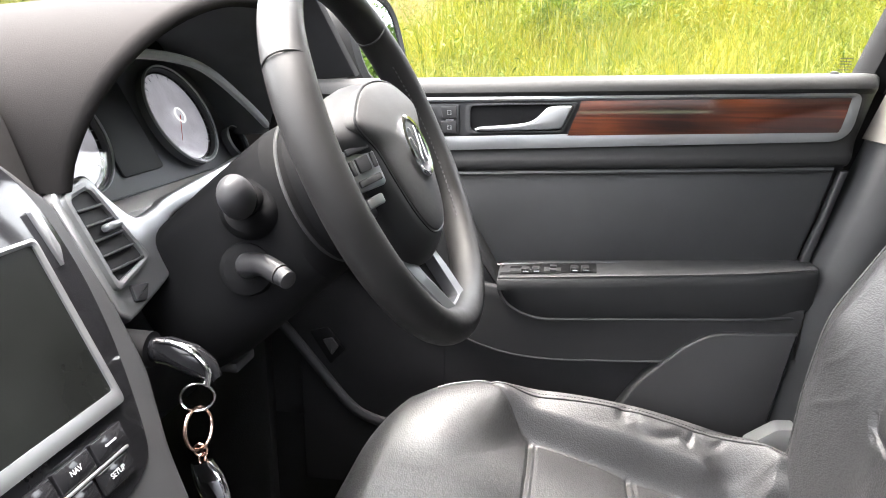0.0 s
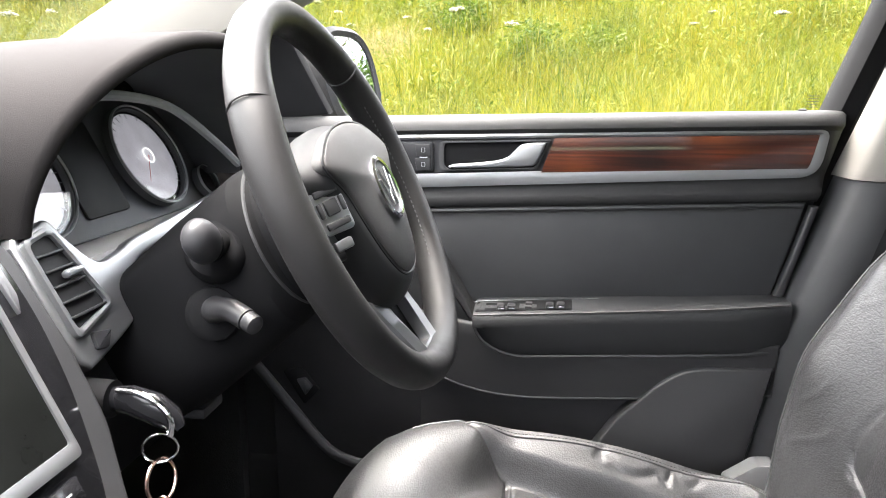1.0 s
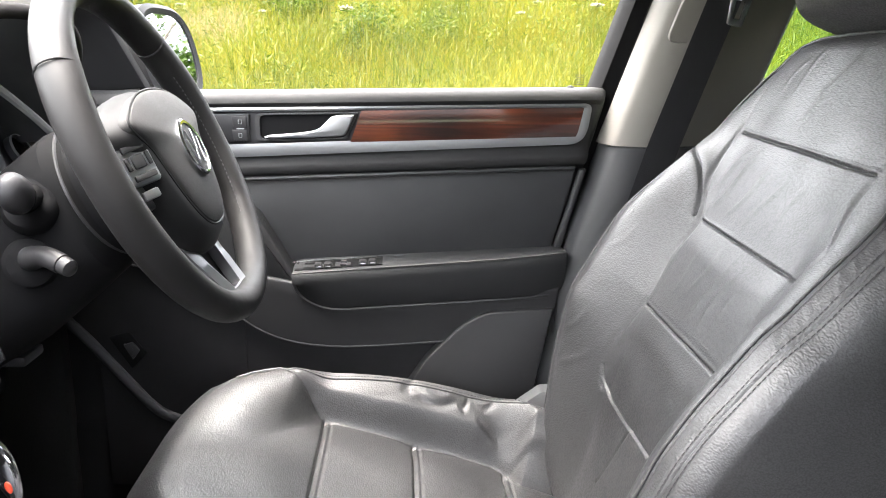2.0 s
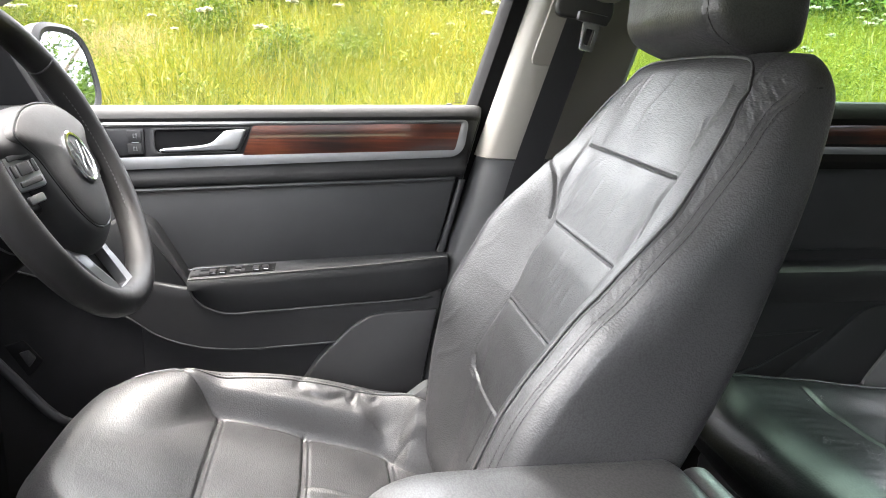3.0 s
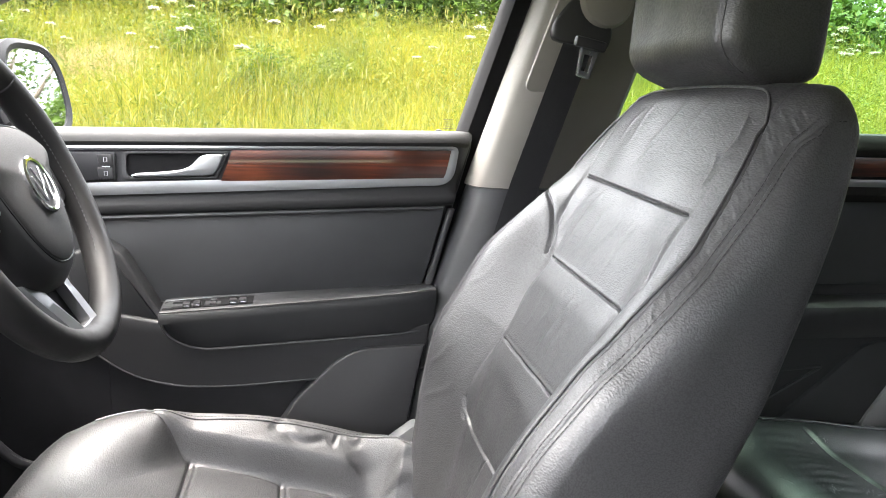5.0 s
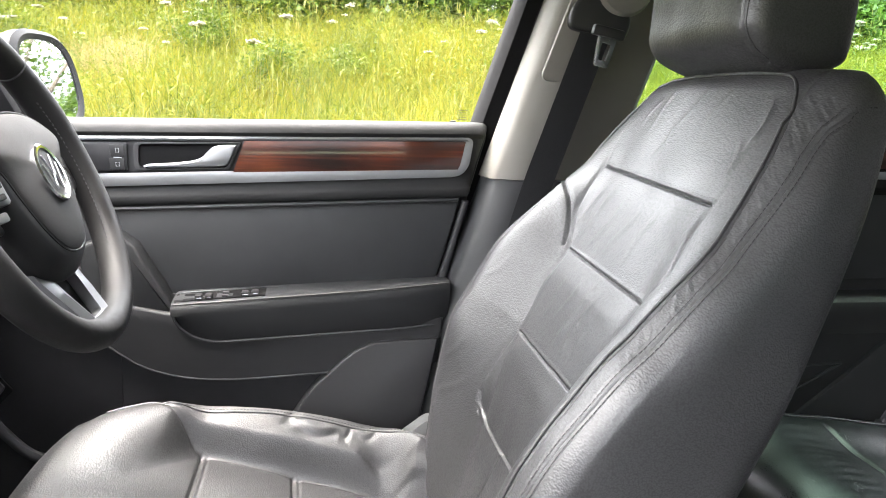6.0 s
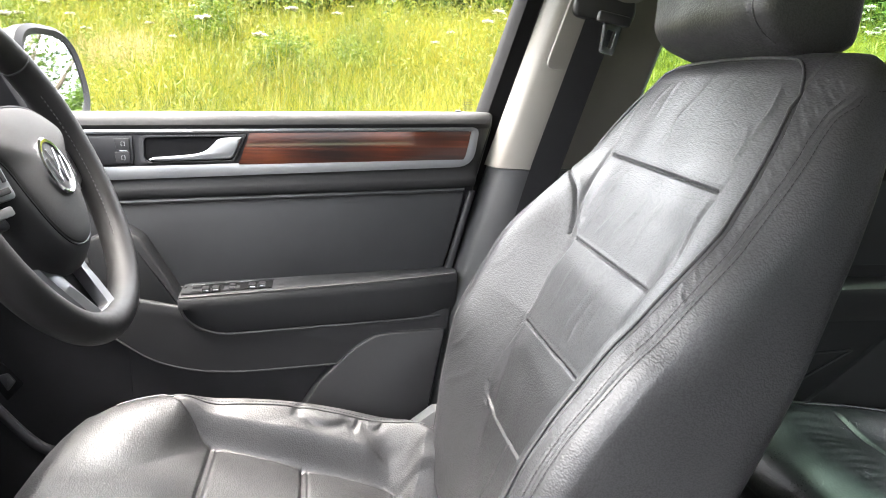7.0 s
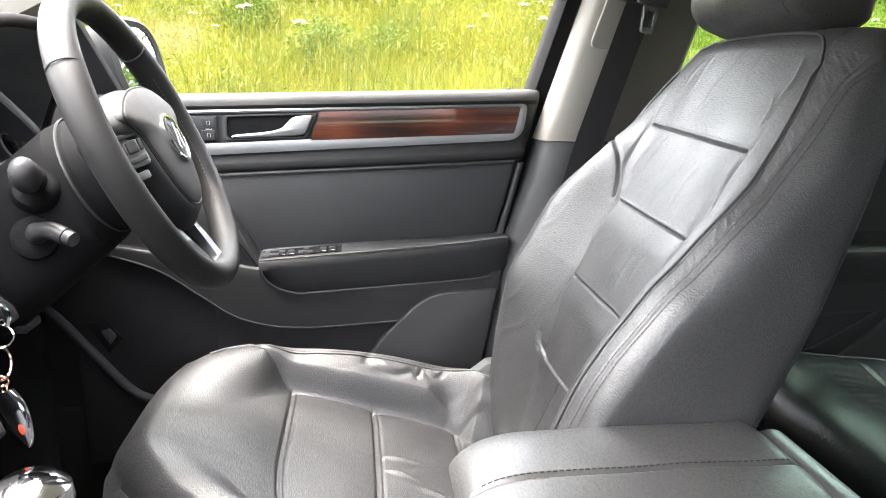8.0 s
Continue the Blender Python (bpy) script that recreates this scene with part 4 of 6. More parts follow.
    part("piping", tube([B.front(a, b, 0.0012) for a, b in loop], 0.0018, 8), LEATHER, back, "raised leather piping")
    for q in (-0.0048, 0.0048):
        hook = [(0.2175 + q * 0.4, 0.700 - q), (0.2170, 0.712 - q)]
        line = [B.front(min(twin_u(v) + q, wb(v) * 0.985), v, 0.0003) for v in np.linspace(0.09, 0.690, 70)] + [B.front(a, b, 0.0003) for a, b in hook]
        stitches(line, STITCH, back)
    stitches([B.front(pipe_u(v) + 0.0040, v, 0.0003) for v in np.linspace(0.09, 0.66, 70)], STITCH, back)
    # cushion
    t = radians(16)
    mc = axes((-0.252, SEAT_Y, 0.838), (0, -1, 0), (math.cos(t), 0, -math.sin(t)), (math.sin(t), 0, math.cos(t)))
    cs = (0.219, 0.357, 0.497)
    def wc(v):
        return float(flow(v, [0, 0.02, 0.05, 0.10, 0.18, 0.3, 0.65], [0.172, 0.203, 0.236, 0.262, 0.280, 0.286, 0.280]))
    def hc(v):
        return 0.075
    # pressed dents and ridges along the bolster and at the rear of the cushion
    marks = ((-0.055, 0.385, 0.005, 0.030, 4.0, 0.1), (-0.010, 0.385, 0.004, 0.020, 5.0, 0.3), (-0.040, 0.430, 0.008, 0.040, 4.0, -0.5), (0.030, 0.440, 0.006, 0.030, 4.0, 0.4))
    # folds of the bolster: from, to, height in millimetres, half width
    folds = (((-0.272, 0.322), (-0.248, 0.331), -3.0, 0.007), ((-0.247, 0.333), (-0.243, 0.410), -4.0, 0.0045), ((-0.255, 0.342), (-0.252, 0.400), 3.0, 0.006), ((-0.243, 0.404), (-0.252, 0.424), -3.5, 0.0045), ((-0.252, 0.420), (-0.243, 0.462), -2.5, 0.005), ((-0.258, 0.424), (-0.250, 0.455), 2.0, 0.005),
             ((-0.230, 0.436), (-0.214, 0.500), -2.5, 0.004), ((-0.210, 0.486), (-0.182, 0.570), 3.0, 0.005), ((-0.201, 0.490), (-0.172, 0.570), -3.0, 0.004), ((-0.230, 0.470), (-0.206, 0.535), 2.0, 0.006), ((-0.218, 0.500), (-0.196, 0.560), -2.0, 0.004), ((-0.236, 0.180), (-0.240, 0.320), -0.8, 0.004))
    def dents(u, v):
        r = 0.0 * u
        for u0, v0, su, sv, hh, turn in marks:
            if abs(v - v0) < 0.12:
                c_, s_ = math.cos(turn), math.sin(turn)
                du, dv = u - u0, v - v0
                r = r + 0.001 * hh * np.exp(-((du * c_ - dv * s_) / su) ** 2 - ((du * s_ + dv * c_) / sv) ** 2)
        for p, q, hh, wide in folds:
            r = r + 0.001 * hh * ridge(u, v, p, q, wide * 1.35)
        return r
    def rc(u, v):
        a = np.abs(u)
        b = float(flow(v, [0, 0.05, 0.10, 0.153, 0.252, 0.371, 0.45, 0.516, 0.61], [0.012, 0.030, 0.048, 0.066, 0.088, 0.101, 0.104, 0.103, 0.093]))
        e = float(flow(v, [0, 0.12, 0.137, 0.165, 0.20, 0.27, 0.36, 0.41, 0.474, 0.50, 0.52, 0.66], [0.30, 0.268, 0.246, 0.237, 0.236, 0.231, 0.224, 0.218, 0.205, 0.192, 0.172, 0.150]))
        front = float(smooth01(v, 0.07, 0.235))
        lo = 0.05 + (min(e - 0.008, 0.214) - 0.05) * front
        rise = smooth01(a, lo, lo + 0.21 - 0.150 * front)
        # the bolster stands up from the seam, then slopes to its edge
        bent = float(smooth01(v, 0.15, 0.22) * (1 - smooth01(v, 0.43, 0.50)))
        tilt = 0.52 * smooth01(a, e - 0.006, e + 0.009) + 0.48 * np.clip((a - e - 0.004) / max(0.02, 0.272 - e), 0, 1)
        rise = rise + bent * (tilt - rise)
        r = (b + 0.006) * rise * (1 - 0.75 * (u > 0) * float(1 - smooth01(v, 0.10, 0.30)))
        inside = 1 - smooth01(a, e - 0.012, e + 0.002)
        r = r - 0.0070 * np.exp(-((a - e) / 0.0030) ** 2) * float(smooth01(v, 0.125, 0.15))
        for q in cs:
            r = r - inside * (0.0055 * math.exp(-((v - q + 0.004) / 0.0028) ** 2) + 0.0022 * math.exp(-((v - q - 0.005) / 0.0022) ** 2))
        bounds = (0.05,) + cs + (0.66,)
        for lo, hi in zip(bounds, bounds[1:]):
            if lo <= v <= hi:
                k = (v - lo) / (hi - lo)
                r = r + inside * 0.006 * (1 - abs(2 * k - 1) ** 2.5) - inside * 0.004
        r = r + 0.0016 * fold(u, v, 14, 12, 2.2) + 0.0002 * fold(u, v, 60, 30, 6.1)
        r = r + 0.8 * dents(u, v)
        r = r + 0.0010 * fold(u, v, 22, 60, 4.4) * float(smooth01(v, 0.48, 0.56)) * smooth01(a, 0.10, 0.2)
        return r
    C = Pillow(mc, 0.66, wc, hc, rc, power=4.0, r0=0.062, r1=0.05, push=lambda u, v: 0.65 * dents(u, v) * (u < -0.19) - float(1 - smooth01(v, 0.0, 0.26)) * (0.020 + 0.16 * np.maximum(0, u)), bow=lambda u, v: float(1 - smooth01(v, 0.0, 0.32)) * np.minimum(0.10, 3.0 * np.maximum(0, u) ** 2))
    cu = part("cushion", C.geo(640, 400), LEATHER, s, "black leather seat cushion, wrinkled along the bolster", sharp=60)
    for sg, rear in ((1, (0.264, 0.262, 0.260)), (-1, (0.258, 0.240, 0.205))):
        line = [(sg * float(flow(v, [0.03, 0.06, 0.15, 0.3, 0.44, 0.50, 0.58], [0.188, 0.214, 0.250, 0.265, *rear])), v) for v in np.linspace(0.07, 0.58, 90)]
        part("piping", tube([C.front(u, v, 0.0004) for u, v in line], 0.0017, 8), LEATHER, cu)
        stitches([C.front(u + sg * 0.0045, v, 0.0002) for u, v in line], STITCH, cu, 0.0034, 0.0016, 0.0004)
    # headrest
    mh = axes((0.540, SEAT_Y, 1.339), (0, -1, 0), (0.05, 0, 0.9987), (-0.9987, 0, 0.05))
    def rh(u, v):
        seam = np.exp(-((np.abs(u) - 0.112) / 0.0016) ** 2)
        return 0.006 * (1 - (u / 0.13) ** 2) - 0.070 * (1 - math.sqrt(1 - max(0.0, 1 - v / 0.050) ** 2)) + 0.002 * fold(u, v, 20, 20, 7.7) - 0.0022 * seam
    H = Pillow(mh, 0.215, lambda v: float(flow(v, [0, 0.05, 0.15, 0.215], [0.122, 0.131, 0.131, 0.120])), lambda v: 0.066, rh, power=6.5, r0=0.022, r1=0.045, back_power=6.0)
    hd = part("headrest", H.geo(200, 80), LEATHER, s, "thick black leather headrest", sharp=60)
    part("headrest_seam", tube([H.front(0.1155, v, 0.0002) for v in np.linspace(0.012, 0.18, 20)], 0.0010, 6), LEATHER, hd)
    for y in (SEAT_Y - 0.065, SEAT_Y + 0.065):
        part("headrest_post", tube([(0.600, y, 1.28), (0.615, y, 1.40)], 0.006, 12), BLACK, hd)
    part("seat_base", box((0.46, 0.46, 0.20), (0.09, SEAT_Y, 0.575), 0.03), HARD, s)
    for y in (SEAT_Y - 0.19, SEAT_Y + 0.19):
        part("seat_rail", box((0.56, 0.04, 0.03), (0.08, y, 0.465), 0.006), BLACK, s)
    return s


def rear_seat():
    s = thing("rear_seat", (1.1, 0.36, 0.45), "black leather rear bench with seam lines", "car seat")
    t = radians(7)
    m = axes((0.765, 0.36, 0.798), (0, -1, 0), (math.cos(t), 0, -math.sin(t)), (math.sin(t), 0, math.cos(t)))
    def r(u, v):
        a = np.abs(u)
        q = 0.018 * smooth01(a, 0.48, 0.6) + 0.0005 * np.sin(u * 290 + 5 * fold(u, v, 14, 14, 3.3)) * float(smooth01(v, 0.05, 0.09) * (1 - smooth01(v, 0.13, 0.18))) * (0.6 + fold(u, v, 9, 9, 5.1)) + 0.003 * fold(u, v, 10, 10, 1.2)
        q = q - 0.005 * np.exp(-((v - 0.195) / 0.004) ** 2) * (1 - smooth01(a, 0.55, 0.58)) - 0.004 * np.exp(-((a - 0.30) / 0.004) ** 2) * float(smooth01(v, 0.19, 0.22))
        return q
    P = Pillow(m, 0.55, lambda v: 0.655, lambda v: 0.08, r, power=8, r0=0.09, r1=0.05)
    c = part("cushion", P.geo(420, 120), LEATHER_SHADED, s, "black leather bench cushion", sharp=60)
    part("piping", tube([P.front(-0.60, v, 0.0008) for v in np.linspace(0.012, 0.5, 24)], 0.0022, 8), LEATHER_SHADED, c)
    lean = radians(25)
    m = axes((1.24, 0.36, 0.72), (0, -1, 0), (math.sin(lean), 0, math.cos(lean)), (-math.cos(lean), 0, math.sin(lean)))
    P = Pillow(m, 0.62, lambda v: 0.655, lambda v: 0.08, lambda u, v: 0.01 * np.cos(u * 9), power=8, r0=0.05, r1=0.05)
    part("backrest", P.geo(60, 40), LEATHER_SHADED, s, "black leather bench backrest")
    part("seat_base", box((0.5, 1.3, 0.18), (1.06, 0.36, 0.55), 0.02), HARD, s)
    return s


def rear_door():
    d = thing("rear_door", (1.0, 1.2, 0.55), "black rear door panel below a green-tinted window", "car door")
    part("door_skin", plate([(0.50, 0.55), (1.46, 0.55), (1.50, 1.27), (0.57, 1.27)], 0.03, side_wall(1.19), 0.004), PANEL, d)
    prof = [(1.225, 1.272), (1.185, 1.283), (1.162, 1.280), (1.152, 1.268), (1.150, 1.250), (1.156, 1.24), (1.156, 1.19), (1.15, 1.18), (1.148, 1.165), (1.160, 1.150), (1.19, 1.148)]
    part("upper_roll", grid([[(x, y, z) for y, z in prof] for x in np.linspace(0.58, 1.49, 12)], close_u=True, cap=True), SOFT, d)
    part("wood_inlay", plate([(0.74, 1.200), (1.42, 1.200), (1.42, 1.238), (0.74, 1.238)], 0.006, side_wall(1.153), 0.003), WOOD, d, "dark walnut veneer strip")
    part("trim_strip", plate([(0.72, 1.180), (1.44, 1.180), (1.44, 1.195), (0.72, 1.195)], 0.006, side_wall(1.150), 0.002), SILVER, d, "satin silver trim strip")
    part("door_insert", plate([(0.60, 0.98), (1.44, 0.98), (1.47, 1.15), (0.60, 1.15)], 0.005, side_wall(1.180), 0.002), INSERT, d)
    rows = []
    for x in np.linspace(0.66, 1.45, 20):
        rows.append([(x, 1.19, 0.955), (x, 1.12, 0.957), (x, 1.102, 0.952), (x, 1.098, 0.940), (x, 1.105, 0.905), (x, 1.118, 0.885), (x, 1.19, 0.882)])
    part("armrest", grid(rows, close_u=True, cap=True), PANEL, d)
    tri = rounded([(0.86, 0.805), (1.14, 0.822), (1.00, 0.745), (0.86, 0.70)], 0.008)
    part("pocket_lip", tube([(a, 1.1335, b) for a, b in tri], 0.0030, 8, closed=True), GREY, d)
    part("lower_panel", plate([(0.60, 0.56), (1.35, 0.56), (1.45, 0.89), (0.62, 0.885)], 0.03, side_wall(1.138), 0.004), PANEL, d)
    part("speaker_cover", plate(rounded([(1.03, 0.70), (1.15, 0.798), (1.218, 0.860), (1.25, 0.871), (1.36, 0.880), (1.30, 0.70)], [0, 0, 0.03, 0.02, 0, 0]), 0.03, side_wall(1.128), 0.004), GREY, d, "dark grey speaker cover")
    def wy(z):
        return 1.215 - 0.3 * (z - 1.26)
    g = part("window_pane", ([(0.57, wy(1.24), 1.24), (1.50, wy(1.24), 1.24), (1.58, wy(1.62), 1.62), (0.66, wy(1.62), 1.62)], [(0, 1, 2, 3)]), GLASS_REAR, d, "green-tinted rear side window")
    part("wheel_arch_trim", plate(rounded([(1.215, 0.62), (1.50, 0.62), (1.56, 1.0), (1.42, 0.95), (1.312, 0.815), (1.237, 0.706)], 0.02), 0.02, side_wall(1.120), 0.008), PALE, d, "pale grey wheel arch trim")
    return d


def seat_belt():
    b = thing("seat_belt", (0.5, 1.02, 0.75), "black seat belt hanging on the cream pillar", "seat belt")
    n = 26
    rows = []
    for k in range(n):
        s = k / (n - 1)
        c = Vector((0.552, 1.030, 1.425)).lerp(Vector((0.475, 1.052, 1.175)), min(1, s * 1.6)) if s < 0.625 else Vector((0.475, 1.052, 1.175)).lerp(Vector((0.365, 1.055, 0.79)), (s - 0.625) / 0.375)
        w = Vector((0.0225, -0.004, -0.006))
        tck = Vector((0, -0.0012, 0))
        rows.append([tuple(c - w), tuple(c + tck), tuple(c + w), tuple(c - tck)])
    part("webbing", grid(rows, close_u=True, cap=True), WEB, b, "black woven webbing")
    # hanger: plastic loop with bolt cover
    m = axes((0.553, 1.024, 1.432), (0.985, -0.05, -0.16), (0.16, 0.0, 0.985), (0, -1, 0.0))
    loop = rounded([(-0.048, -0.024), (0.045, -0.026), (0.050, 0.004), (0.030, 0.040), (-0.026, 0.048), (-0.050, 0.004)], 0.014)
    h = part("belt_hanger", moved(plate(loop, 0.022, None, 0.006, 3), m), HARD, b, "black plastic belt hanger")
    m2 = axes((0.588, 1.018, 1.480), X, Z, (0, -1, 0))
    part("bolt_cover", lathe([(0.046, -0.03), (0.045, -0.006), (0.040, 0.004), (0.030, 0.008), (0.0001, 0.009)], m2, 28), CREAM, h, "cream bolt cover")
    # tongue
    m3 = axes((0.545, 0.985, 1.378), (0.97, -0.1, -0.2), (0.2, 0, 0.98), (0.1, -0.99, 0))
    o = rounded([(-0.011, -0.022), (0.011, -0.022), (0.015, 0.022), (-0.015, 0.022)], 0.004)
    i = rounded([(-0.0055, -0.012), (0.0055, -0.012), (0.0065, 0.013), (-0.0065, 0.013)], 0.002)
    part("belt_tongue", moved(ring_plate(o, i, 0.002, None, 0.0004), m3), CHROME, b, "bright steel belt tongue")
    part("tongue_grip", moved(box((0.050, 0.016, 0.012), (0.0, 0.030, -0.002), 0.004), m3), HARD, b)
    return b


# ---- steering ----
WHEEL_C = (-0.178, 0.697, 1.204)
WHEEL_LEAN = 24.5
WM = facing(WHEEL_C, WHEEL_LEAN)


def steering_wheel():
    w = thing("steering_wheel", WHEEL_C, "black leather three-spoke steering wheel with silver lower spoke", "steering wheel")
    # rim: thicker at the grips, slightly flattened tube
    path, rad = [], []
    for t in np.linspace(0, 2 * math.pi, 128, endpoint=False):
        grip = math.exp(-((abs(math.sin(t)) - 0.45) / 0.25) ** 2) * (1 if math.sin(t) > 0 else 0.3)
        path.append(WM @ Vector((0.1765 * math.cos(t), 0.1765 * math.sin(t), 0)))
        rad.append(0.0180 + 0.0012 * grip)
    nrm = WM.to_3x3() @ Vector((0, 0, 1))
    rim = part("rim", tube(path, rad, 22, closed=True, up=nrm, flat=0.92), LEATHER_WHEEL, w, "worn smooth black leather rim")
    for deg in (44, 149):
        t = radians(deg)
        c = Vector((0.1765 * math.cos(t), 0.1765 * math.sin(t), 0))
        e = Vector((math.cos(t), math.sin(t), 0))
        part("rim_seam", tube([WM @ (c + e * (0.0192 * math.cos(q)) + Vector((0, 0, 0.0180 * math.sin(q)))) for q in np.linspace(0, 2 * math.pi, 24, endpoint=False)], 0.0009, 6, closed=True), BLACK, rim)
    for lo, hi in ((-38, 30), (150, 218)):
        arc = [radians(q) for q in np.linspace(lo, hi, 40)]
        stitches([WM @ Vector(((0.1765 - 0.0172) * math.cos(q), (0.1765 - 0.0172) * math.sin(q), 0.0050)) for q in arc], GREY, rim, 0.0030, 0.0030, 0.0007)
    # hub: sloping shell and the airbag pad on it
    def hub(outline, prof):
        return moved(grid([[(a * k, b * k, z) for a, b in outline] for k, z in prof], close_u=True, cap=True), WM)
    def whole(half):
        return [tuple(q) for q in curve(half + [(-a, b) for a, b in half[-2:0:-1]], 6, True)]
    shell_o = whole([(0.0, 0.071), (-0.050, 0.066), (-0.095, 0.050), (-0.118, 0.028), (-0.102, -0.002), (-0.088, -0.040), (-0.068, -0.078), (-0.040, -0.104), (0.0, -0.112)])
    hb = part("hub_shell", hub(shell_o, [(0.80, -0.050), (0.90, -0.036), (0.985, -0.022), (1.0, -0.012), (0.99, -0.006), (0.96, -0.001), (0.90, 0.006), (0.84, 0.0115), (0.79, 0.014), (0.6, 0.0145), (0.03, 0.0145)]), BLACK, w, "black plastic hub shell")
    pad_o = whole([(0.0, 0.064), (-0.046, 0.060), (-0.084, 0.047), (-0.103, 0.031), (-0.080, 0.006), (-0.069, -0.022), (-0.053, -0.056), (-0.030, -0.080), (0.0, -0.087)])
    pad = part("airbag_pad", hub(pad_o, [(1.0, -0.004), (1.0, 0.0140), (0.985, 0.0165), (0.94, 0.0185), (0.8, 0.0215), (0.6, 0.0245), (0.3, 0.0265), (0.03, 0.027)]), PAD, w, "grained black airbag pad")
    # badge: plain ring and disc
    bm_ = WM @ pose(0.0, -0.006, 0.0275)
    part("badge_ring", lathe([(0.0315, -0.004), (0.0315, 0.001), (0.0295, 0.0025), (0.0265, 0.002), (0.0262, -0.002)], bm_, 40), CHROME, pad, "chrome badge ring")
    part("badge_disc", lathe([(0.0264, -0.004), (0.0264, 0.0005), (0.018, 0.0013), (0.0001, 0.0016)], bm_, 40), BLACK, pad, "dark badge disc")
    for sg in (-1, 1):
        for tip, foot in (((0.0105, 0.0185), (0.0015, -0.0030)), ((0.0185, 0.0095), (0.0085, -0.0175)), ((0.0080, -0.0170), (0.0008, -0.0010))):
            bar = [bm_ @ Vector((sg * tip[0], tip[1], 0.0016)), bm_ @ Vector((sg * foot[0], foot[1], 0.0018))]
            part("badge_bar", tube(bar, 0.0014, 8, flat=0.6), SILVER, pad)
    part("pad_groove", moved(tube([(a * 1.012, b * 1.012, 0.0145) for a, b in pad_o], 0.0014, 6, closed=True), WM), BLACK, pad)
    # side spokes with button pads
    for sg in (-1, 1):
        sp = [(sg * 0.070, 0.030), (sg * 0.120, 0.018), (sg * 0.164, 0.016), (sg * 0.164, -0.026), (sg * 0.120, -0.040), (sg * 0.068, -0.048)]
        k = part("spoke", moved(plate(rounded(sp, 0.008), 0.012, None, 0.005, 3), WM @ pose(0, 0, -0.006)), HARD, w)
        # the switch block slopes outwards, away from the pad
        slope = WM @ pose(sg * 0.100, 0.0, 0.005, 0, sg * 36, 0)
        bp = rounded([(-sg * 0.015, 0.024), (sg * 0.017, 0.019), (sg * 0.017, -0.020), (-sg * 0.015, -0.022)], 0.005)
        b = part("button_pad", moved(plate(bp, 0.012, None, 0.002), slope), SILVER, k, "silver multifunction buttons")
        for a, c, sa, sc in ((0.001, 0.001, 0.013, 0.013), (0.001, 0.0145, 0.024, 0.006), (0.001, -0.0135, 0.024, 0.006), (-0.0105, 0.001, 0.004, 0.013), (0.0125, 0.001, 0.004, 0.013)):
            part("button", moved(box((sa, sc, 0.004), (sg * a, c, 0.0005), 0.0012), slope), GREY, b)
        part("button", moved(box((0.018, 0.009, 0.006), (sg * 0.004, -0.031, -0.002), 0.002), slope), SILVER, k)
    # lower spoke: a silver fork with a slot
    o = rounded([(-0.066, -0.062), (0.066, -0.062), (0.044, -0.125), (0.029, -0.176), (-0.029, -0.176), (-0.044, -0.125)], [0.004, 0.004, 0.01, 0.006, 0.006, 0.01], 5)
    i = rounded([(-0.038, -0.064), (0.038, -0.064), (0.026, -0.120), (0.015, -0.158), (-0.015, -0.158), (-0.026, -0.120)], [0.003, 0.003, 0.004, 0.005, 0.005, 0.004], 5)
    zf = lambda b: -0.022 + 0.024 * min(1.0, max(0.0, (-b - 0.075) / 0.10))
    rows = [[(a, b, zf(b) - 0.012) for a, b in o], [(a, b, zf(b)) for a, b in o], [((a + c) / 2, (b + d_) / 2, zf(b) + 0.004) for (a, b), (c, d_) in zip(o, i)], [(a, b, zf(b) + 0.002) for a, b in i], [(a, b, zf(b) - 0.012) for a, b in i]]
    f = part("lower_spoke", moved(grid(rows, close_u=True), WM), SPOKE, w, "satin silver forked lower spoke")
    part("spoke_slot", moved((lambda n: ([(a, b, zf(b) - 0.010) for a, b in i], [tuple(range(n))]))(len(i)), WM), RUBBER, f)
    return w


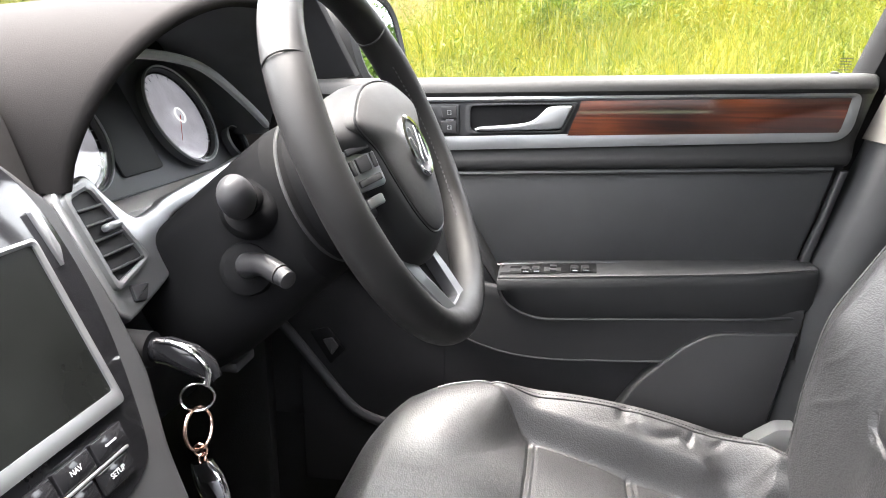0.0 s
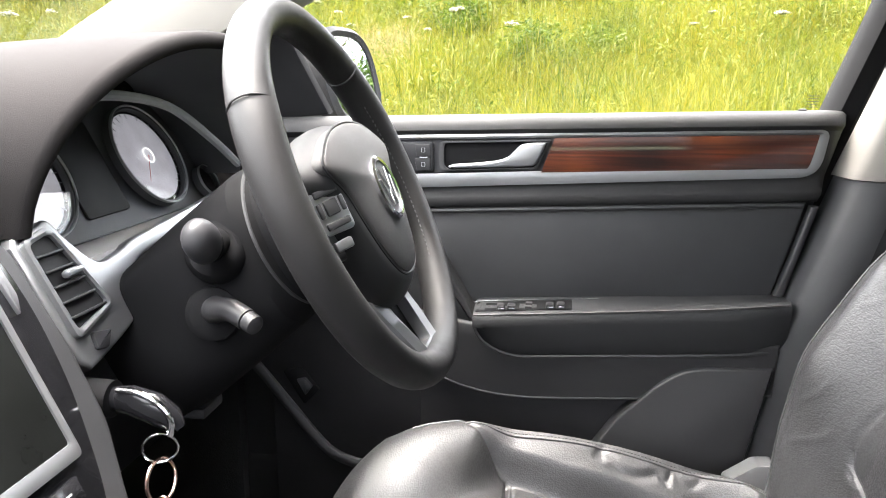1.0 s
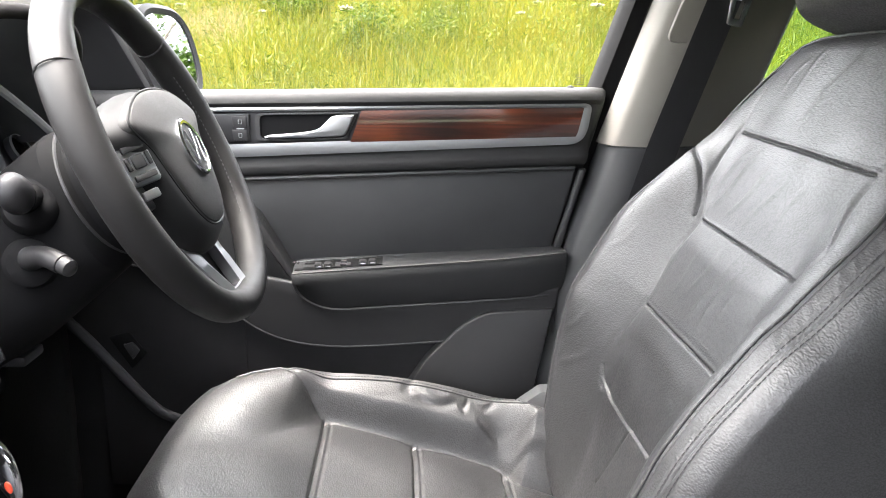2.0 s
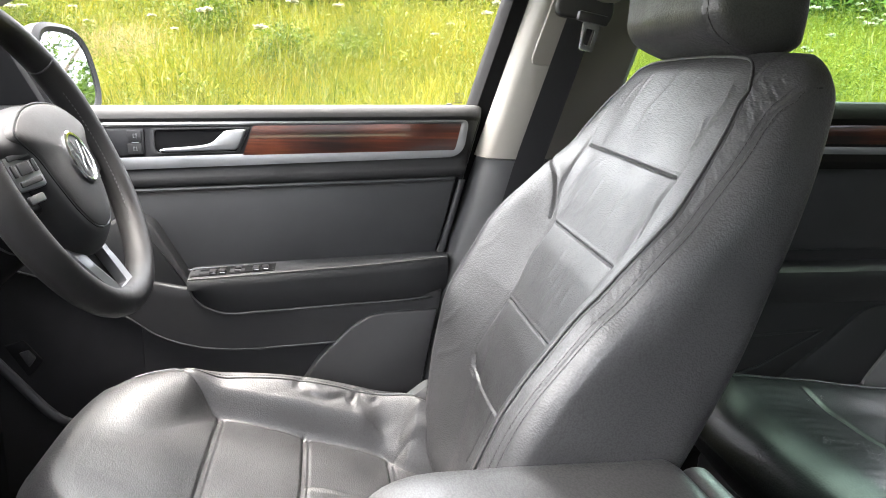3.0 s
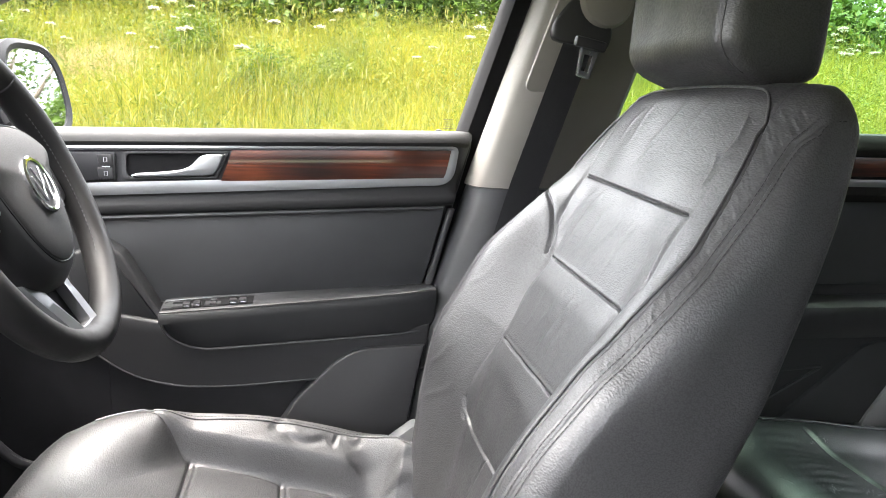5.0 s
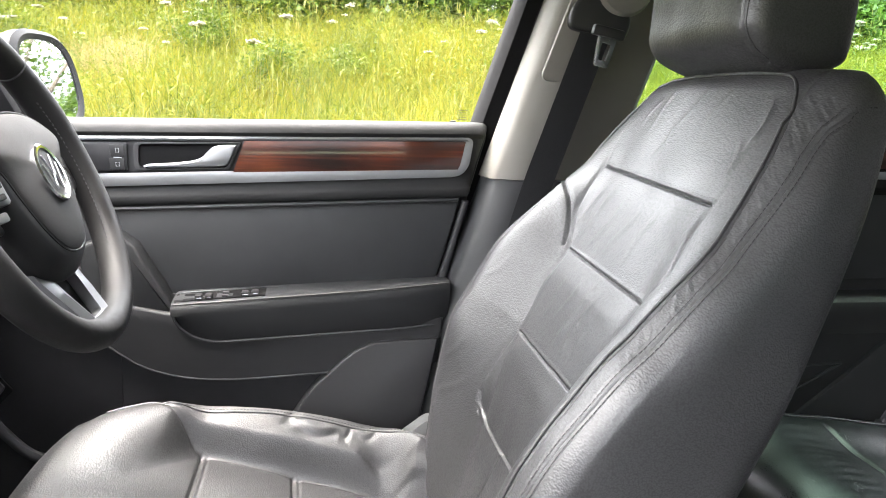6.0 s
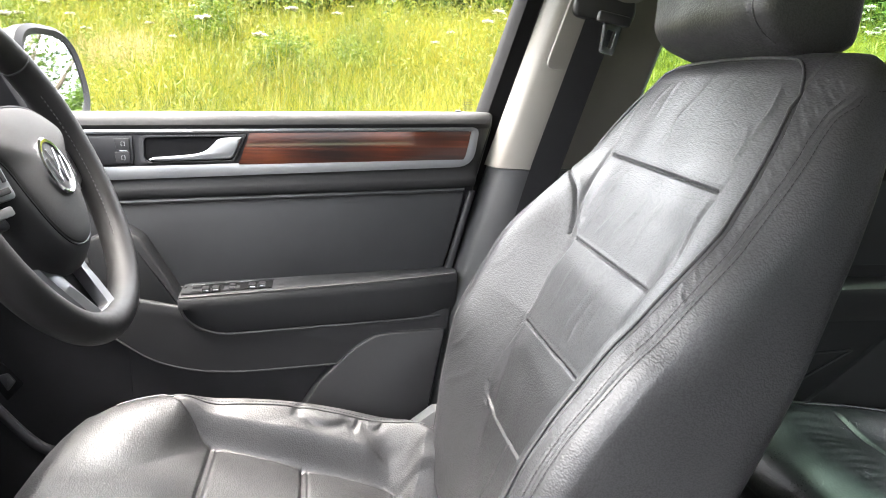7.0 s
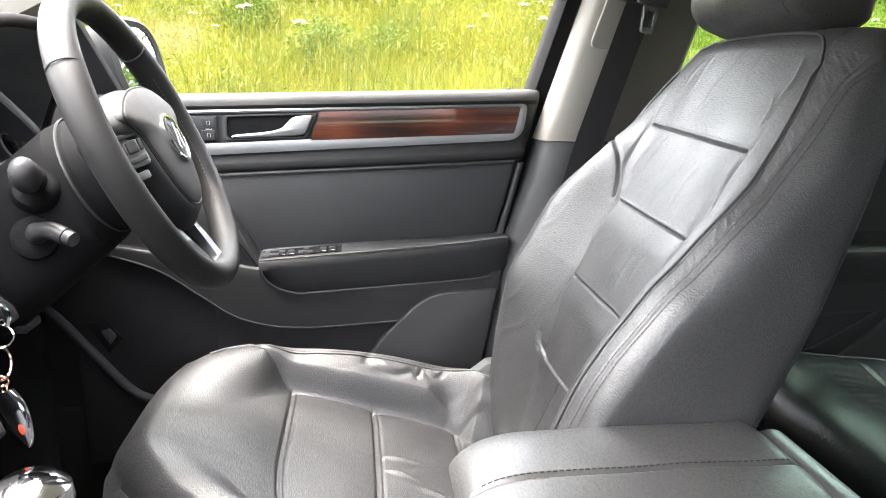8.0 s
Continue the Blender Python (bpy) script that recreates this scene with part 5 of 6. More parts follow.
def steering_column():
    c = thing("steering_column", (-0.4, 0.705, 1.0), "black plastic steering column shroud with control stalks", "steering column")
    rows = []
    for dd, a, up, dn in ((0.030, 0.052, 0.050, 0.055), (0.040, 0.066, 0.062, 0.068), (0.075, 0.070, 0.066, 0.074), (0.080, 0.078, 0.070, 0.080), (0.090, 0.082, 0.068, 0.086), (0.15, 0.086, 0.052, 0.105), (0.21, 0.088, 0.034, 0.122), (0.26, 0.088, 0.020, 0.130)):
        row = []
        for t in np.linspace(0, 2 * math.pi, 40, endpoint=False):
            ct, st = math.cos(t), math.sin(t)
            p = 0.62 if dd > 0.08 else 0.9
            b = up if st > 0 else dn
            row.append((math.copysign(abs(ct) ** p, ct) * a, math.copysign(abs(st) ** p, st) * b - 0.004, -dd))
        rows.append(row)
    part("shroud", moved(grid(rows, close_u=True, cap=True), WM), RUBBER, c, "black plastic column shroud")
    part("shroud_joint", tube([WM @ Vector((0.0805 * math.cos(t), 0.074 * math.sin(t) - 0.007, -0.079)) for t in np.linspace(0, 2 * math.pi, 48, endpoint=False)], 0.0018, 6, closed=True), GREY, c)
    # stalks towards the centre of the car
    def at(a, b, n):
        return WM @ Vector((a, b, n))
    st = part("indicator_stalk", tube(curve([at(-0.060, 0.010, -0.115), at(-0.095, 0.014, -0.108), at(-0.110, 0.014, -0.104), at(-0.118, 0.015, -0.101)], 3), [0.013, 0.0132, 0.0134, 0.0136, 0.0138, 0.014, 0.014, 0.0142, 0.0144, 0.0145], 20), RUBBER, c, "black indicator stalk with a lobed turning end")
    part("stalk_knob", tube(curve([at(-0.116, 0.0148, -0.102), at(-0.124, 0.0175, -0.099), at(-0.132, 0.0225, -0.0965), at(-0.139, 0.0275, -0.094), at(-0.145, 0.032, -0.092)], 4), [0.0150, 0.0165, 0.0172, 0.0176, 0.0178, 0.0178, 0.0177, 0.0174, 0.0170, 0.0166, 0.0158, 0.0148, 0.0136, 0.0116, 0.0090, 0.0058, 0.0012], 24, flat=0.82), HARD, st, "ribbed end of the stalk")
    part("stalk_boot", tube([at(-0.070, 0.004, -0.118), at(-0.086, 0.006, -0.114), at(-0.092, 0.007, -0.112), at(-0.093, 0.008, -0.1115)], [0.030, 0.0265, 0.021, 0.012], 28), RUBBER, st)
    s2 = part("lower_stalk", tube(curve([at(-0.070, -0.040, -0.140), at(-0.098, -0.039, -0.132), at(-0.106, -0.039, -0.124), at(-0.112, -0.043, -0.111), at(-0.122, -0.055, -0.096)], 3), [0.012] * 5 + [0.0115, 0.0108, 0.0104, 0.0100, 0.0098, 0.0097, 0.0096, 0.0096], 18), STALK, c, "black cruise control stalk")
    part("stalk_button", tube([at(-0.1222, -0.0553, -0.0957), at(-0.1265, -0.0610, -0.0895), at(-0.1275, -0.0622, -0.0882)], [0.0086, 0.0082, 0.0050], 18), HARD, s2, "push button on the stalk end")
    part("stalk_boot", tube([at(-0.070, -0.043, -0.146), at(-0.092, -0.042, -0.140), at(-0.0945, -0.042, -0.139), at(-0.096, -0.042, -0.1385)], [0.028, 0.0235, 0.019, 0.010], 28), RUBBER, s2)
    part("height_lever", box((0.03, 0.045, 0.012), (-0.345, 0.68, 0.985), 0.004), HARD, c)
    return c


# ---- dashboard ----
def visor_point(t, s, grow=0.0):
    """The arch over the instruments: t from 0 (near foot) to 1 (far foot), s from the lip (0) forwards to 1."""
    q = math.pi * (1 - t)
    a = 0.238 + 0.03 * s + grow
    b = 0.165 - 0.01 * s + grow
    ct, sn = math.cos(q), math.sin(q)
    near = 1.0 if ct > 0 else 0.86 + 0.14 * s
    y = 0.728 + a * near * math.copysign(abs(ct) ** 0.80, ct)
    z = 1.188 + b * abs(sn) ** 0.72 - 0.03 * s * s
    x = -0.322 - 0.085 * (1 - sn) - 0.46 * s
    return (x, y, z)


DASH_X = -0.405
DM = facing((DASH_X, 0, 1.18), 24)
CM = facing((-0.33, 0, 1.045), 24)


def dashboard():
    d = thing("dashboard", (-0.6, 0.36, 0.7), "black soft-grained dashboard with satin silver trim", "dashboard")
    # main body in three stretches, leaving the instrument hollow free
    def body(name, y0, y1, prof, mat):
        ys = np.linspace(y0, y1, 10)
        return part(name, grid([[(x, y, z) for x, z in prof] for y in ys], close_u=True, cap=True), mat, d)
    top = [(-1.02, 1.22), (-0.90, 1.262), (-0.70, 1.292), (-0.56, 1.298), (-0.49, 1.292), (-0.45, 1.275), (-0.435, 1.245), (-0.42, 1.20), (-0.385, 1.11), (-0.40, 0.98), (-0.46, 0.74), (-1.02, 0.70)]
    body("passenger_body", -0.46, 0.515, top, SOFT)
    low = [(-1.02, 0.70), (-1.02, 1.15), (-0.52, 1.15), (-0.435, 1.150), (-0.395, 1.118), (-0.40, 1.06), (-0.46, 1.02), (-0.58, 0.90), (-0.62, 0.74)]
    body("driver_body", 0.50, 1.135, low, HARD)
    back = [(-1.02, 1.15), (-1.02, 1.22), (-0.90, 1.262), (-0.70, 1.285), (-0.56, 1.285), (-0.53, 1.15)]
    body("cowl_body", 0.505, 1.135, back, SOFT)
    end = [(-0.53, 1.15), (-0.53, 1.28), (-0.46, 1.275), (-0.42, 1.24), (-0.40, 1.17), (-0.42, 1.145)]
    body("end_body", 0.985, 1.135, end, SOFT)
    # visor over the instruments
    ts, ss = np.linspace(0, 1, 49), np.linspace(0, 1, 16)
    outer = [[visor_point(t, s ** 1.3) for t in ts] for s in ss]
    lip = [[(visor_point(t, 0, g)[0] + f, *visor_point(t, 0, g)[1:]) for t in ts] for g, f in ((-0.0008, 0.004), (-0.0035, 0.0078), (-0.008, 0.0095), (-0.0125, 0.0085), (-0.0155, 0.0045))]
    inner = [[visor_point(t, s, -0.016 - 0.03 * s) for t in ts] for s in np.linspace(0.0, 0.36, 8)]
    part("visor", grid(outer[::-1] + lip + inner[:1]), SOFT, d, "soft black visor over the instruments", sharp=50)
    # underside split off in a lighter plastic, making up for light missing there
    part("visor_lit_underside", grid(inner), CLUSTER, d, "visor underside, coloured lighter for the light under it", sharp=50)
    # instrument cluster
    K = facing((-0.478, 0, 1.215), 27)
    cl = part("instrument_back", moved(plate([(0.50, -0.085), (0.99, -0.085), (0.99, 0.085), (0.50, 0.085)], 0.01, None, 0), K), CLUSTER, d)
    floor = part("cluster_floor", moved(plate([(0.51, 0.0), (0.97, 0.0), (0.97, 0.085), (0.51, 0.085)], 0.006, None, 0.002), axes((-0.485, 0, 1.152), Y, (1, 0, 0.03), (0, 0, 1))), FLOOR, d, "grey plastic ledge below the dials")
    for x in (-0.462, -0.446):
        part("ledge_groove", box((0.0025, 0.36, 0.0012), (x, 0.74, 1.1532 + 0.03 * (x + 0.485)), 0.0005), CLUSTER, floor)
    for yc, vc, r in ((0.838, 0.002, 0.062), (0.618, 0.002, 0.062), (0.938, -0.046, 0.021), (0.540, -0.046, 0.021)):
        o = K @ pose(yc, vc, 0.004)
        dial = part("dial", lathe([(0.0001, 0.004), (r * 0.93, 0.004), (r * 0.93, 0.0)], o, 48), BLACK, cl, "round dial")
        if r > 0.03:
            part("dial_reflection", lathe([(0.0001, 0.0046), (r * 0.885, 0.0046), (r * 0.885, 0.004)], o @ pose(-r * 0.055, 0, 0), 48), DIAL_GLOW, dial, "pale glowing disc for the sky reflected in the dial")
        part("dial_tube", lathe([(r * 0.935, 0.003), (r * 0.95, 0.010), (r * 1.0, 0.0105), (r * 1.02, 0.0)], o, 56, False), CLUSTER, dial, "dark tube round the dial")
        # white rather than chrome: the light on the metal is put into the colour
        part("dial_ring", lathe([(r * 0.985, 0.0095), (r * 0.99, 0.0118), (r * 1.005, 0.0124), (r * 1.02, 0.0115), (r * 1.022, 0.0090)], o, 56, False), WHITE, dial, "thin dial ring, white in place of chrome catching light")
        lv, lf = grid([[(q * math.cos(t), q * math.sin(t), h) for t in np.linspace(0, 2 * math.pi, 48, endpoint=False)] for q, h in ((r * 0.95, 0.0082), (r * 0.6, 0.0088), (0.0002, 0.0090))], close_u=True)
        lens = part("dial_lens", moved((lv, lf), o), LENS, dial, "clear dial lens")
        lens.visible_shadow = False
        if r < 0.03:
            continue
        part("needle_hub", tube([o @ Vector((r * 0.145 * math.cos(t), r * 0.145 * math.sin(t), 0.0075)) for t in np.linspace(0, 2 * math.pi, 24, endpoint=False)], 0.0013, 6, closed=True), HUB_GLOW, dial)
        ticks = []
        for k in range(25):
            a = radians(225 - k * 270 / 24)
            ln = 0.10 if k % 2 == 0 else 0.05
            ticks.append(tube([o @ Vector((r * (0.88 - ln) * math.cos(a), r * (0.88 - ln) * math.sin(a), 0.0052)), o @ Vector((r * 0.88 * math.cos(a), r * 0.88 * math.sin(a), 0.0052))], 0.0005, 4))
        part("scale_marks", join(*ticks), WHITE, dial)
        a = radians(232)
        part("needle", tube([o @ Vector((0, 0, 0.0075)), o @ Vector((r * 0.62 * math.cos(a), r * 0.62 * math.sin(a), 0.0075))], [0.0006, 0.0003], 6), NEEDLE, dial)
    part("centre_display", moved(plate(rounded([(0.690, -0.050), (0.766, -0.050), (0.766, 0.055), (0.690, 0.055)], 0.006), 0.003, None, 0.001), K @ pose(0, 0, 0.003)), BLACK, cl, "dark centre display")
    # silver arch line inside the visor, coloured white for light missing there
    arch = curve([(-0.428, 0.575, 1.262), (-0.428, 0.60, 1.277), (-0.426, 0.640, 1.289), (-0.422, 0.70, 1.2935), (-0.418, 0.80, 1.279), (-0.414, 0.896, 1.235), (-0.408, 0.965, 1.192), (-0.402, 0.995, 1.172)], 6)
    part("arch_trim", tube(arch, 0.0052, 8), WHITE, d, "thin silver arch, coloured white as if lit")
    # silver trim: the swoop below the instruments and the vent's surround
    tr = [tuple(q) for q in curve([(0.552, 0.014), (0.568, 0.016), (0.580, -0.004), (0.603, -0.030), (0.640, -0.028), (0.676, -0.021), (0.822, -0.009), (0.962, 0.007), (0.976, 0.004)], 4)]
    tr += [tuple(q) for q in curve([(0.978, -0.006), (0.90, -0.018), (0.80, -0.029), (0.72, -0.036), (0.672, -0.040), (0.644, -0.050), (0.634, -0.070), (0.616, -0.090), (0.560, -0.105), (0.534, -0.110)], 4)]
    tr += [(0.524, -0.100), (0.521, -0.08), (0.520, -0.04), (0.518, 0.002), (0.524, 0.010)]
    trim = part("silver_trim", moved(plate(tr, 0.012, None, 0.004, 3), DM @ pose(0, 0, 0.003)), SILVER, d, "satin silver dashboard trim")
    # air vent
    vo = rounded([(0.523, 0.004), (0.530, -0.084), (0.590, -0.069), (0.560, 0.0105)], 0.008)
    vi = rounded([(0.528, -0.001), (0.534, -0.077), (0.583, -0.066), (0.557, 0.004)], 0.006)
    vent = part("air_vent", moved(ring_plate(vo, vi, 0.008, None, 0.001), DM @ pose(0, 0, 0.008)), SILVER, d, "slatted air vent in a silver frame")
    # no hollow here: a black plate stands in for its shade
    part("vent_shade_plate", moved(plate(vi, 0.002, None, 0), DM @ pose(0, 0, 0.0045)), BLACK, vent)
    for k in range(5):
        b = -0.012 - 0.0135 * k
        l, r = 0.529 + 0.0006 * k, 0.557 + 0.026 * (k + 1) / 6
        part("vent_slat", moved(box((r - l, 0.0022, 0.007), ((l + r) / 2, b, 0.006), 0.0008), DM), GREY, vent)
    part("vent_knob", moved(box((0.020, 0.007, 0.010), (0.555, -0.032, 0.012), 0.003), DM), SILVER, vent)
    part("trim_button", moved(plate(rounded([(0.549, -0.083), (0.573, -0.088), (0.560, -0.101), (0.546, -0.098)], 0.003), 0.006, None, 0.002), DM @ pose(0, 0, 0.0065)), HARD, trim)
    # far vent beyond the wheel
    fv = part("far_air_vent", moved(ring_plate(rounded([(1.00, 0.0), (1.10, 0.0), (1.10, 0.055), (1.00, 0.055)], 0.01), rounded([(1.008, 0.007), (1.092, 0.007), (1.092, 0.048), (1.008, 0.048)], 0.008), 0.01, None, 0.001), DM @ pose(0, 0, 0.006)), SILVER, d)
    for k in range(3):
        part("vent_slat", moved(box((0.084, 0.003, 0.008), (1.05, 0.016 + 0.011 * k, 0.002), 0.001), DM), HARD, fv)
    # knee panel and lower side panel with its switch
    kick = [tuple(q) for q in curve([(-0.60, 0.98), (-0.53, 0.905), (-0.475, 0.850), (-0.42, 0.782), (-0.365, 0.715), (-0.330, 0.692), (-0.28, 0.682), (-0.20, 0.684)], 6)]
    part("side_panel", plate([*kick, (-0.20, 1.0), (-0.60, 1.10)], 0.03, side_wall(1.128), 0.002), BLACK, d, "black lower side panel")
    part("side_panel_edge", tube([(a, 1.124, b) for a, b in kick], 0.0095, 10, flat=0.7), GREY, d, "grey curved edge strip")
    sb = part("bonnet_switch", plate(rounded([(-0.4305, 0.8411), (-0.3975, 0.8499), (-0.3679, 0.8117), (-0.3953, 0.7831)], 0.004), 0.004, side_wall(1.1255), 0.0015), RUBBER, d)
    part("switch_rocker", plate(rounded([(-0.4063, 0.8282), (-0.3903, 0.8324), (-0.3791, 0.818), (-0.3916, 0.8008)], 0.003), 0.004, side_wall(1.1215), 0.0015), GREY, sb)
    return d


NEEDLE = material("red_needle", (0.55, 0.06, 0.03), 0.4, vary=0.05, spots=0.01)


def centre_stack():
    c = thing("centre_console", (-0.2, 0.38, 0.45), "dark centre console with gloss black panel and silver screen frame", "console")
    # outer body: dark grey frame with a gloss black field
    def outline(pts):
        h = [(float(a), float(b)) for a, b in curve(pts, 5)]
        return h + [(0.76 - a, b) for a, b in h[::-1]]
    outer = outline([(0.455, 0.212), (0.478, 0.186), (0.489, 0.171), (0.502, 0.151), (0.507, 0.112), (0.511, 0.075), (0.511, 0.035), (0.509, 0.005), (0.500, -0.024), (0.489, -0.060), (0.480, -0.12)])
    part("console_frame", moved(plate(outer, 0.10, None, 0.008, 4), CM @ pose(0, 0, 0.002)), GREY, c, "dark grey console frame")
    field = outline([(0.448, 0.204), (0.472, 0.180), (0.485, 0.144), (0.490, 0.103), (0.488, 0.055), (0.481, 0.014), (0.468, -0.034), (0.455, -0.051), (0.430, -0.059), (0.40, -0.061)])
    part("gloss_panel", moved(plate(field, 0.006, None, 0.002), CM @ pose(0, 0, 0.004)), GLOSS, c, "gloss black fascia")
    # screen
    so = rounded([(0.292, -0.001), (0.4605, -0.001), (0.4580, 0.133), (0.294, 0.133)], 0.006)
    si = rounded([(0.298, 0.0105), (0.4545, 0.0105), (0.4525, 0.1285), (0.299, 0.1285)], 0.003)
    s = part("screen_frame", moved(ring_plate(so, si, 0.006, None, 0.0012), CM @ pose(0, 0, 0.009)), SILVER, c, "satin silver screen frame")
    part("screen", moved(plate(si, 0.003, None, 0), CM @ pose(0, 0, 0.0070)), SCREEN, s, "dark blank screen")
    # keys below the screen
    for a0, a1, b0, b1 in ((0.410, 0.446, -0.027, -0.010), (0.372, 0.408, -0.027, -0.010), (0.402, 0.440, -0.047, -0.030), (0.360, 0.399, -0.047, -0.030), (0.330, 0.370, -0.027, -0.010), (0.318, 0.357, -0.047, -0.030)):
        k = part("console_key", moved(plate(rounded([(a0, b0), (a1, b0), (a1, b1), (a0, b1)], 0.002), 0.005, None, 0.0015), CM @ pose(0, 0, 0.0085)), GLOSS, c)
        mid = ((a0 + a1) / 2, (b0 + b1) / 2)
        txt = "NAV" if abs(mid[0] - 0.390) < 0.003 and mid[1] > -0.03 else "SETUP" if abs(mid[0] - 0.421) < 0.003 and mid[1] < -0.03 else ""
        if txt:
            word(txt, 0.0056, CM @ pose(mid[0], mid[1], 0.0088), WHITE, k)
        else:
            part("key_mark", moved(box((0.012, 0.0014, 0.0003), (mid[0], mid[1], 0.0087), 0), CM), WHITE, k)
    part("key_divider", moved(box((0.13, 0.0022, 0.003), (0.375, -0.0285, 0.0088), 0.0008), CM), SILVER, c)
    # chrome sliver between the frame and the vent
    part("side_sliver", moved(plate(rounded([(0.467, 0.153), (0.476, 0.150), (0.479, 0.120), (0.473, 0.106)], 0.003), 0.004, None, 0.001), CM @ pose(0, 0, 0.0075)), SILVER, c)
    # tunnel between the seats
    rows = []
    for x, w, z in ((-0.40, 0.115, 0.95), (-0.30, 0.115, 0.90), (-0.20, 0.11, 0.845), (-0.05, 0.105, 0.82), (0.15, 0.105, 0.81), (0.52, 0.105, 0.80)):
        rows.append([(x, 0.37 - w, 0.45), (x, 0.37 - w, z - 0.02), (x, 0.37 - w + 0.02, z), (x, 0.37 + w - 0.02, z), (x, 0.37 + w, z - 0.02), (x, 0.37 + w, 0.45)])
    part("tunnel", grid(rows, close_u=True, cap=True), HARD, c, "black tunnel trim")
    # gear selector
    g = part("gear_selector", tube(curve([(-0.235, 0.385, 0.82), (-0.232, 0.385, 0.87), (-0.228, 0.385, 0.905)], 4), [0.012, 0.012, 0.012, 0.012, 0.012, 0.013, 0.015, 0.018, 0.02], 16), CHROME, c, "chrome gear selector")
    part("selector_knob", lathe([(0.014, -0.02), (0.030, -0.010), (0.036, 0.006), (0.034, 0.020), (0.022, 0.030), (0.0001, 0.033)], axes((-0.226, 0.388, 0.905), X, Y, Z), 28), CHROME, g, "bright metal selector knob")
    return c


def armrest():
    a = thing("armrest_box", (0.33, 0.36, 0.8), "padded black leather storage box lid with a stitched seam", "storage box")
    m = axes((0.152, 0.355, 0.934), (0, -1, 0), X, Z)
    def r(u, v):
        return -0.0035 * np.exp(-((u - 0.012) / 0.0022) ** 2) + 0.004 * (1 - (u / 0.11) ** 2) + 0.0015 * fold(u, v, 18, 14, 3.9)
    P = Pillow(m, 0.332, lambda v: float(flow(v, [0, 0.04, 0.09, 0.332], [0.092, 0.102, 0.106, 0.106])), lambda v: 0.034, r, power=4, r0=0.075, r1=0.03)
    pad = part("armrest_pad", P.geo(200, 120), LEATHER_LID, a, "black leather armrest pad", sharp=60)
    stitches([P.front(0.007, v, 0.0004) for v in np.linspace(0.02, 0.315, 40)], STITCH, pad)
    part("armrest_base", box((0.33, 0.20, 0.10), (0.325, 0.36, 0.845), 0.015), HARD, a)
    m2 = axes((0.496, 0.455, 0.922), (1, 0, 0), (0, -1, 0), Z)
    Q = Pillow(m2, 0.21, lambda v: 0.020, lambda v: 0.03, lambda u, v: 0.0 * u, power=2.4, r0=0.02, r1=0.02)
    part("rear_rest", Q.geo(48, 40), LEATHER_LID, a, "rolled leather rear edge", sharp=60)
    return a


def keys():
    k = thing("car_keys", (-0.31, 0.53, 1.05), "car key in the ignition with rings and a fob", "keys")
    part("key_head", tube([(-0.345, 0.530, 1.058), (-0.325, 0.530, 1.058), (-0.305, 0.530, 1.052), (-0.292, 0.530, 1.044), (-0.285, 0.530, 1.036)], [0.010, 0.0125, 0.0135, 0.0115, 0.006], 16, flat=0.75), GLOSS, k, "black and chrome key head")
    part("key_trim", tube(curve([(-0.332, 0.523, 1.0690), (-0.316, 0.522, 1.0690), (-0.299, 0.521, 1.062), (-0.288, 0.522, 1.048), (-0.290, 0.523, 1.033)], 5), 0.0026, 10), CHROME, k, "chrome key edge")
    def ring(c, r, turn, tilt, mat, name, w=0.0012):
        m = Matrix.Translation(c) @ Euler((radians(tilt), 0, radians(turn))).to_matrix().to_4x4()
        return part(name, tube([m @ Vector((r * math.cos(t), 0, r * math.sin(t))) for t in np.linspace(0, 2 * math.pi, 40, endpoint=False)], w, 8, closed=True), mat, k)
    ring((-0.299, 0.522, 1.022), 0.0135, 25, 10, CHROME, "small_ring", 0.0011)
    ring((-0.301, 0.523, 0.993), 0.0175, 82, -8, COPPER, "split_ring", 0.0016)
    ring((-0.301, 0.523, 0.973), 0.0055, 10, 0, COPPER, "link", 0.0010)
    ring((-0.300, 0.523, 0.966), 0.0045, 80, 0, COPPER, "link", 0.0010)
    rows = []
    for s in np.linspace(0, 1, 16):
        w = 0.0125 * math.sin(math.pi * (0.12 + 0.88 * s) ** 0.75) ** 0.7 + 0.0015
        c = Vector((-0.301 + 0.020 * s, 0.523, 0.962 - 0.062 * s))
        rows.append([tuple(c + Vector((w * math.cos(t), 0.005 * math.sin(t), 0.3 * w * math.cos(t)))) for t in np.linspace(0, 2 * math.pi, 20, endpoint=False)])
    f = part("fob", grid(rows, close_u=True, cap=True), CHROME, k, "polished teardrop fob")
    part("fob_inlay", moved(plate([(0.0030 * math.cos(t), 0.006 * math.sin(t)) for t in np.linspace(0, 2 * math.pi, 20, endpoint=False)], 0.002, None, 0.0005), axes((-0.286, 0.5172, 0.921), (0.95, 0, 0.3), (-0.3, 0, 0.95), (0, -1, 0))), NEEDLE, f, "small red inlay")
    part("ignition_lock", tube([(-0.40, 0.530, 1.060), (-0.340, 0.530, 1.058)], 0.015, 24), RUBBER, k)
    return k


# ---- outdoors ----
def ground_z(x, y):
    """Level under the car, a verge that climbs beyond the driver's side."""
    return float(np.interp(y, [-400, 2.2, 3.2, 5.0, 7.0, 9.0, 10.4, 12, 400], [0, 0, 0.10, 0.50, 1.0, 1.55, 1.85, 2.0, 3.0])) + 0.05 * noise.noise((x * 0.4, y * 0.4, 0.2))


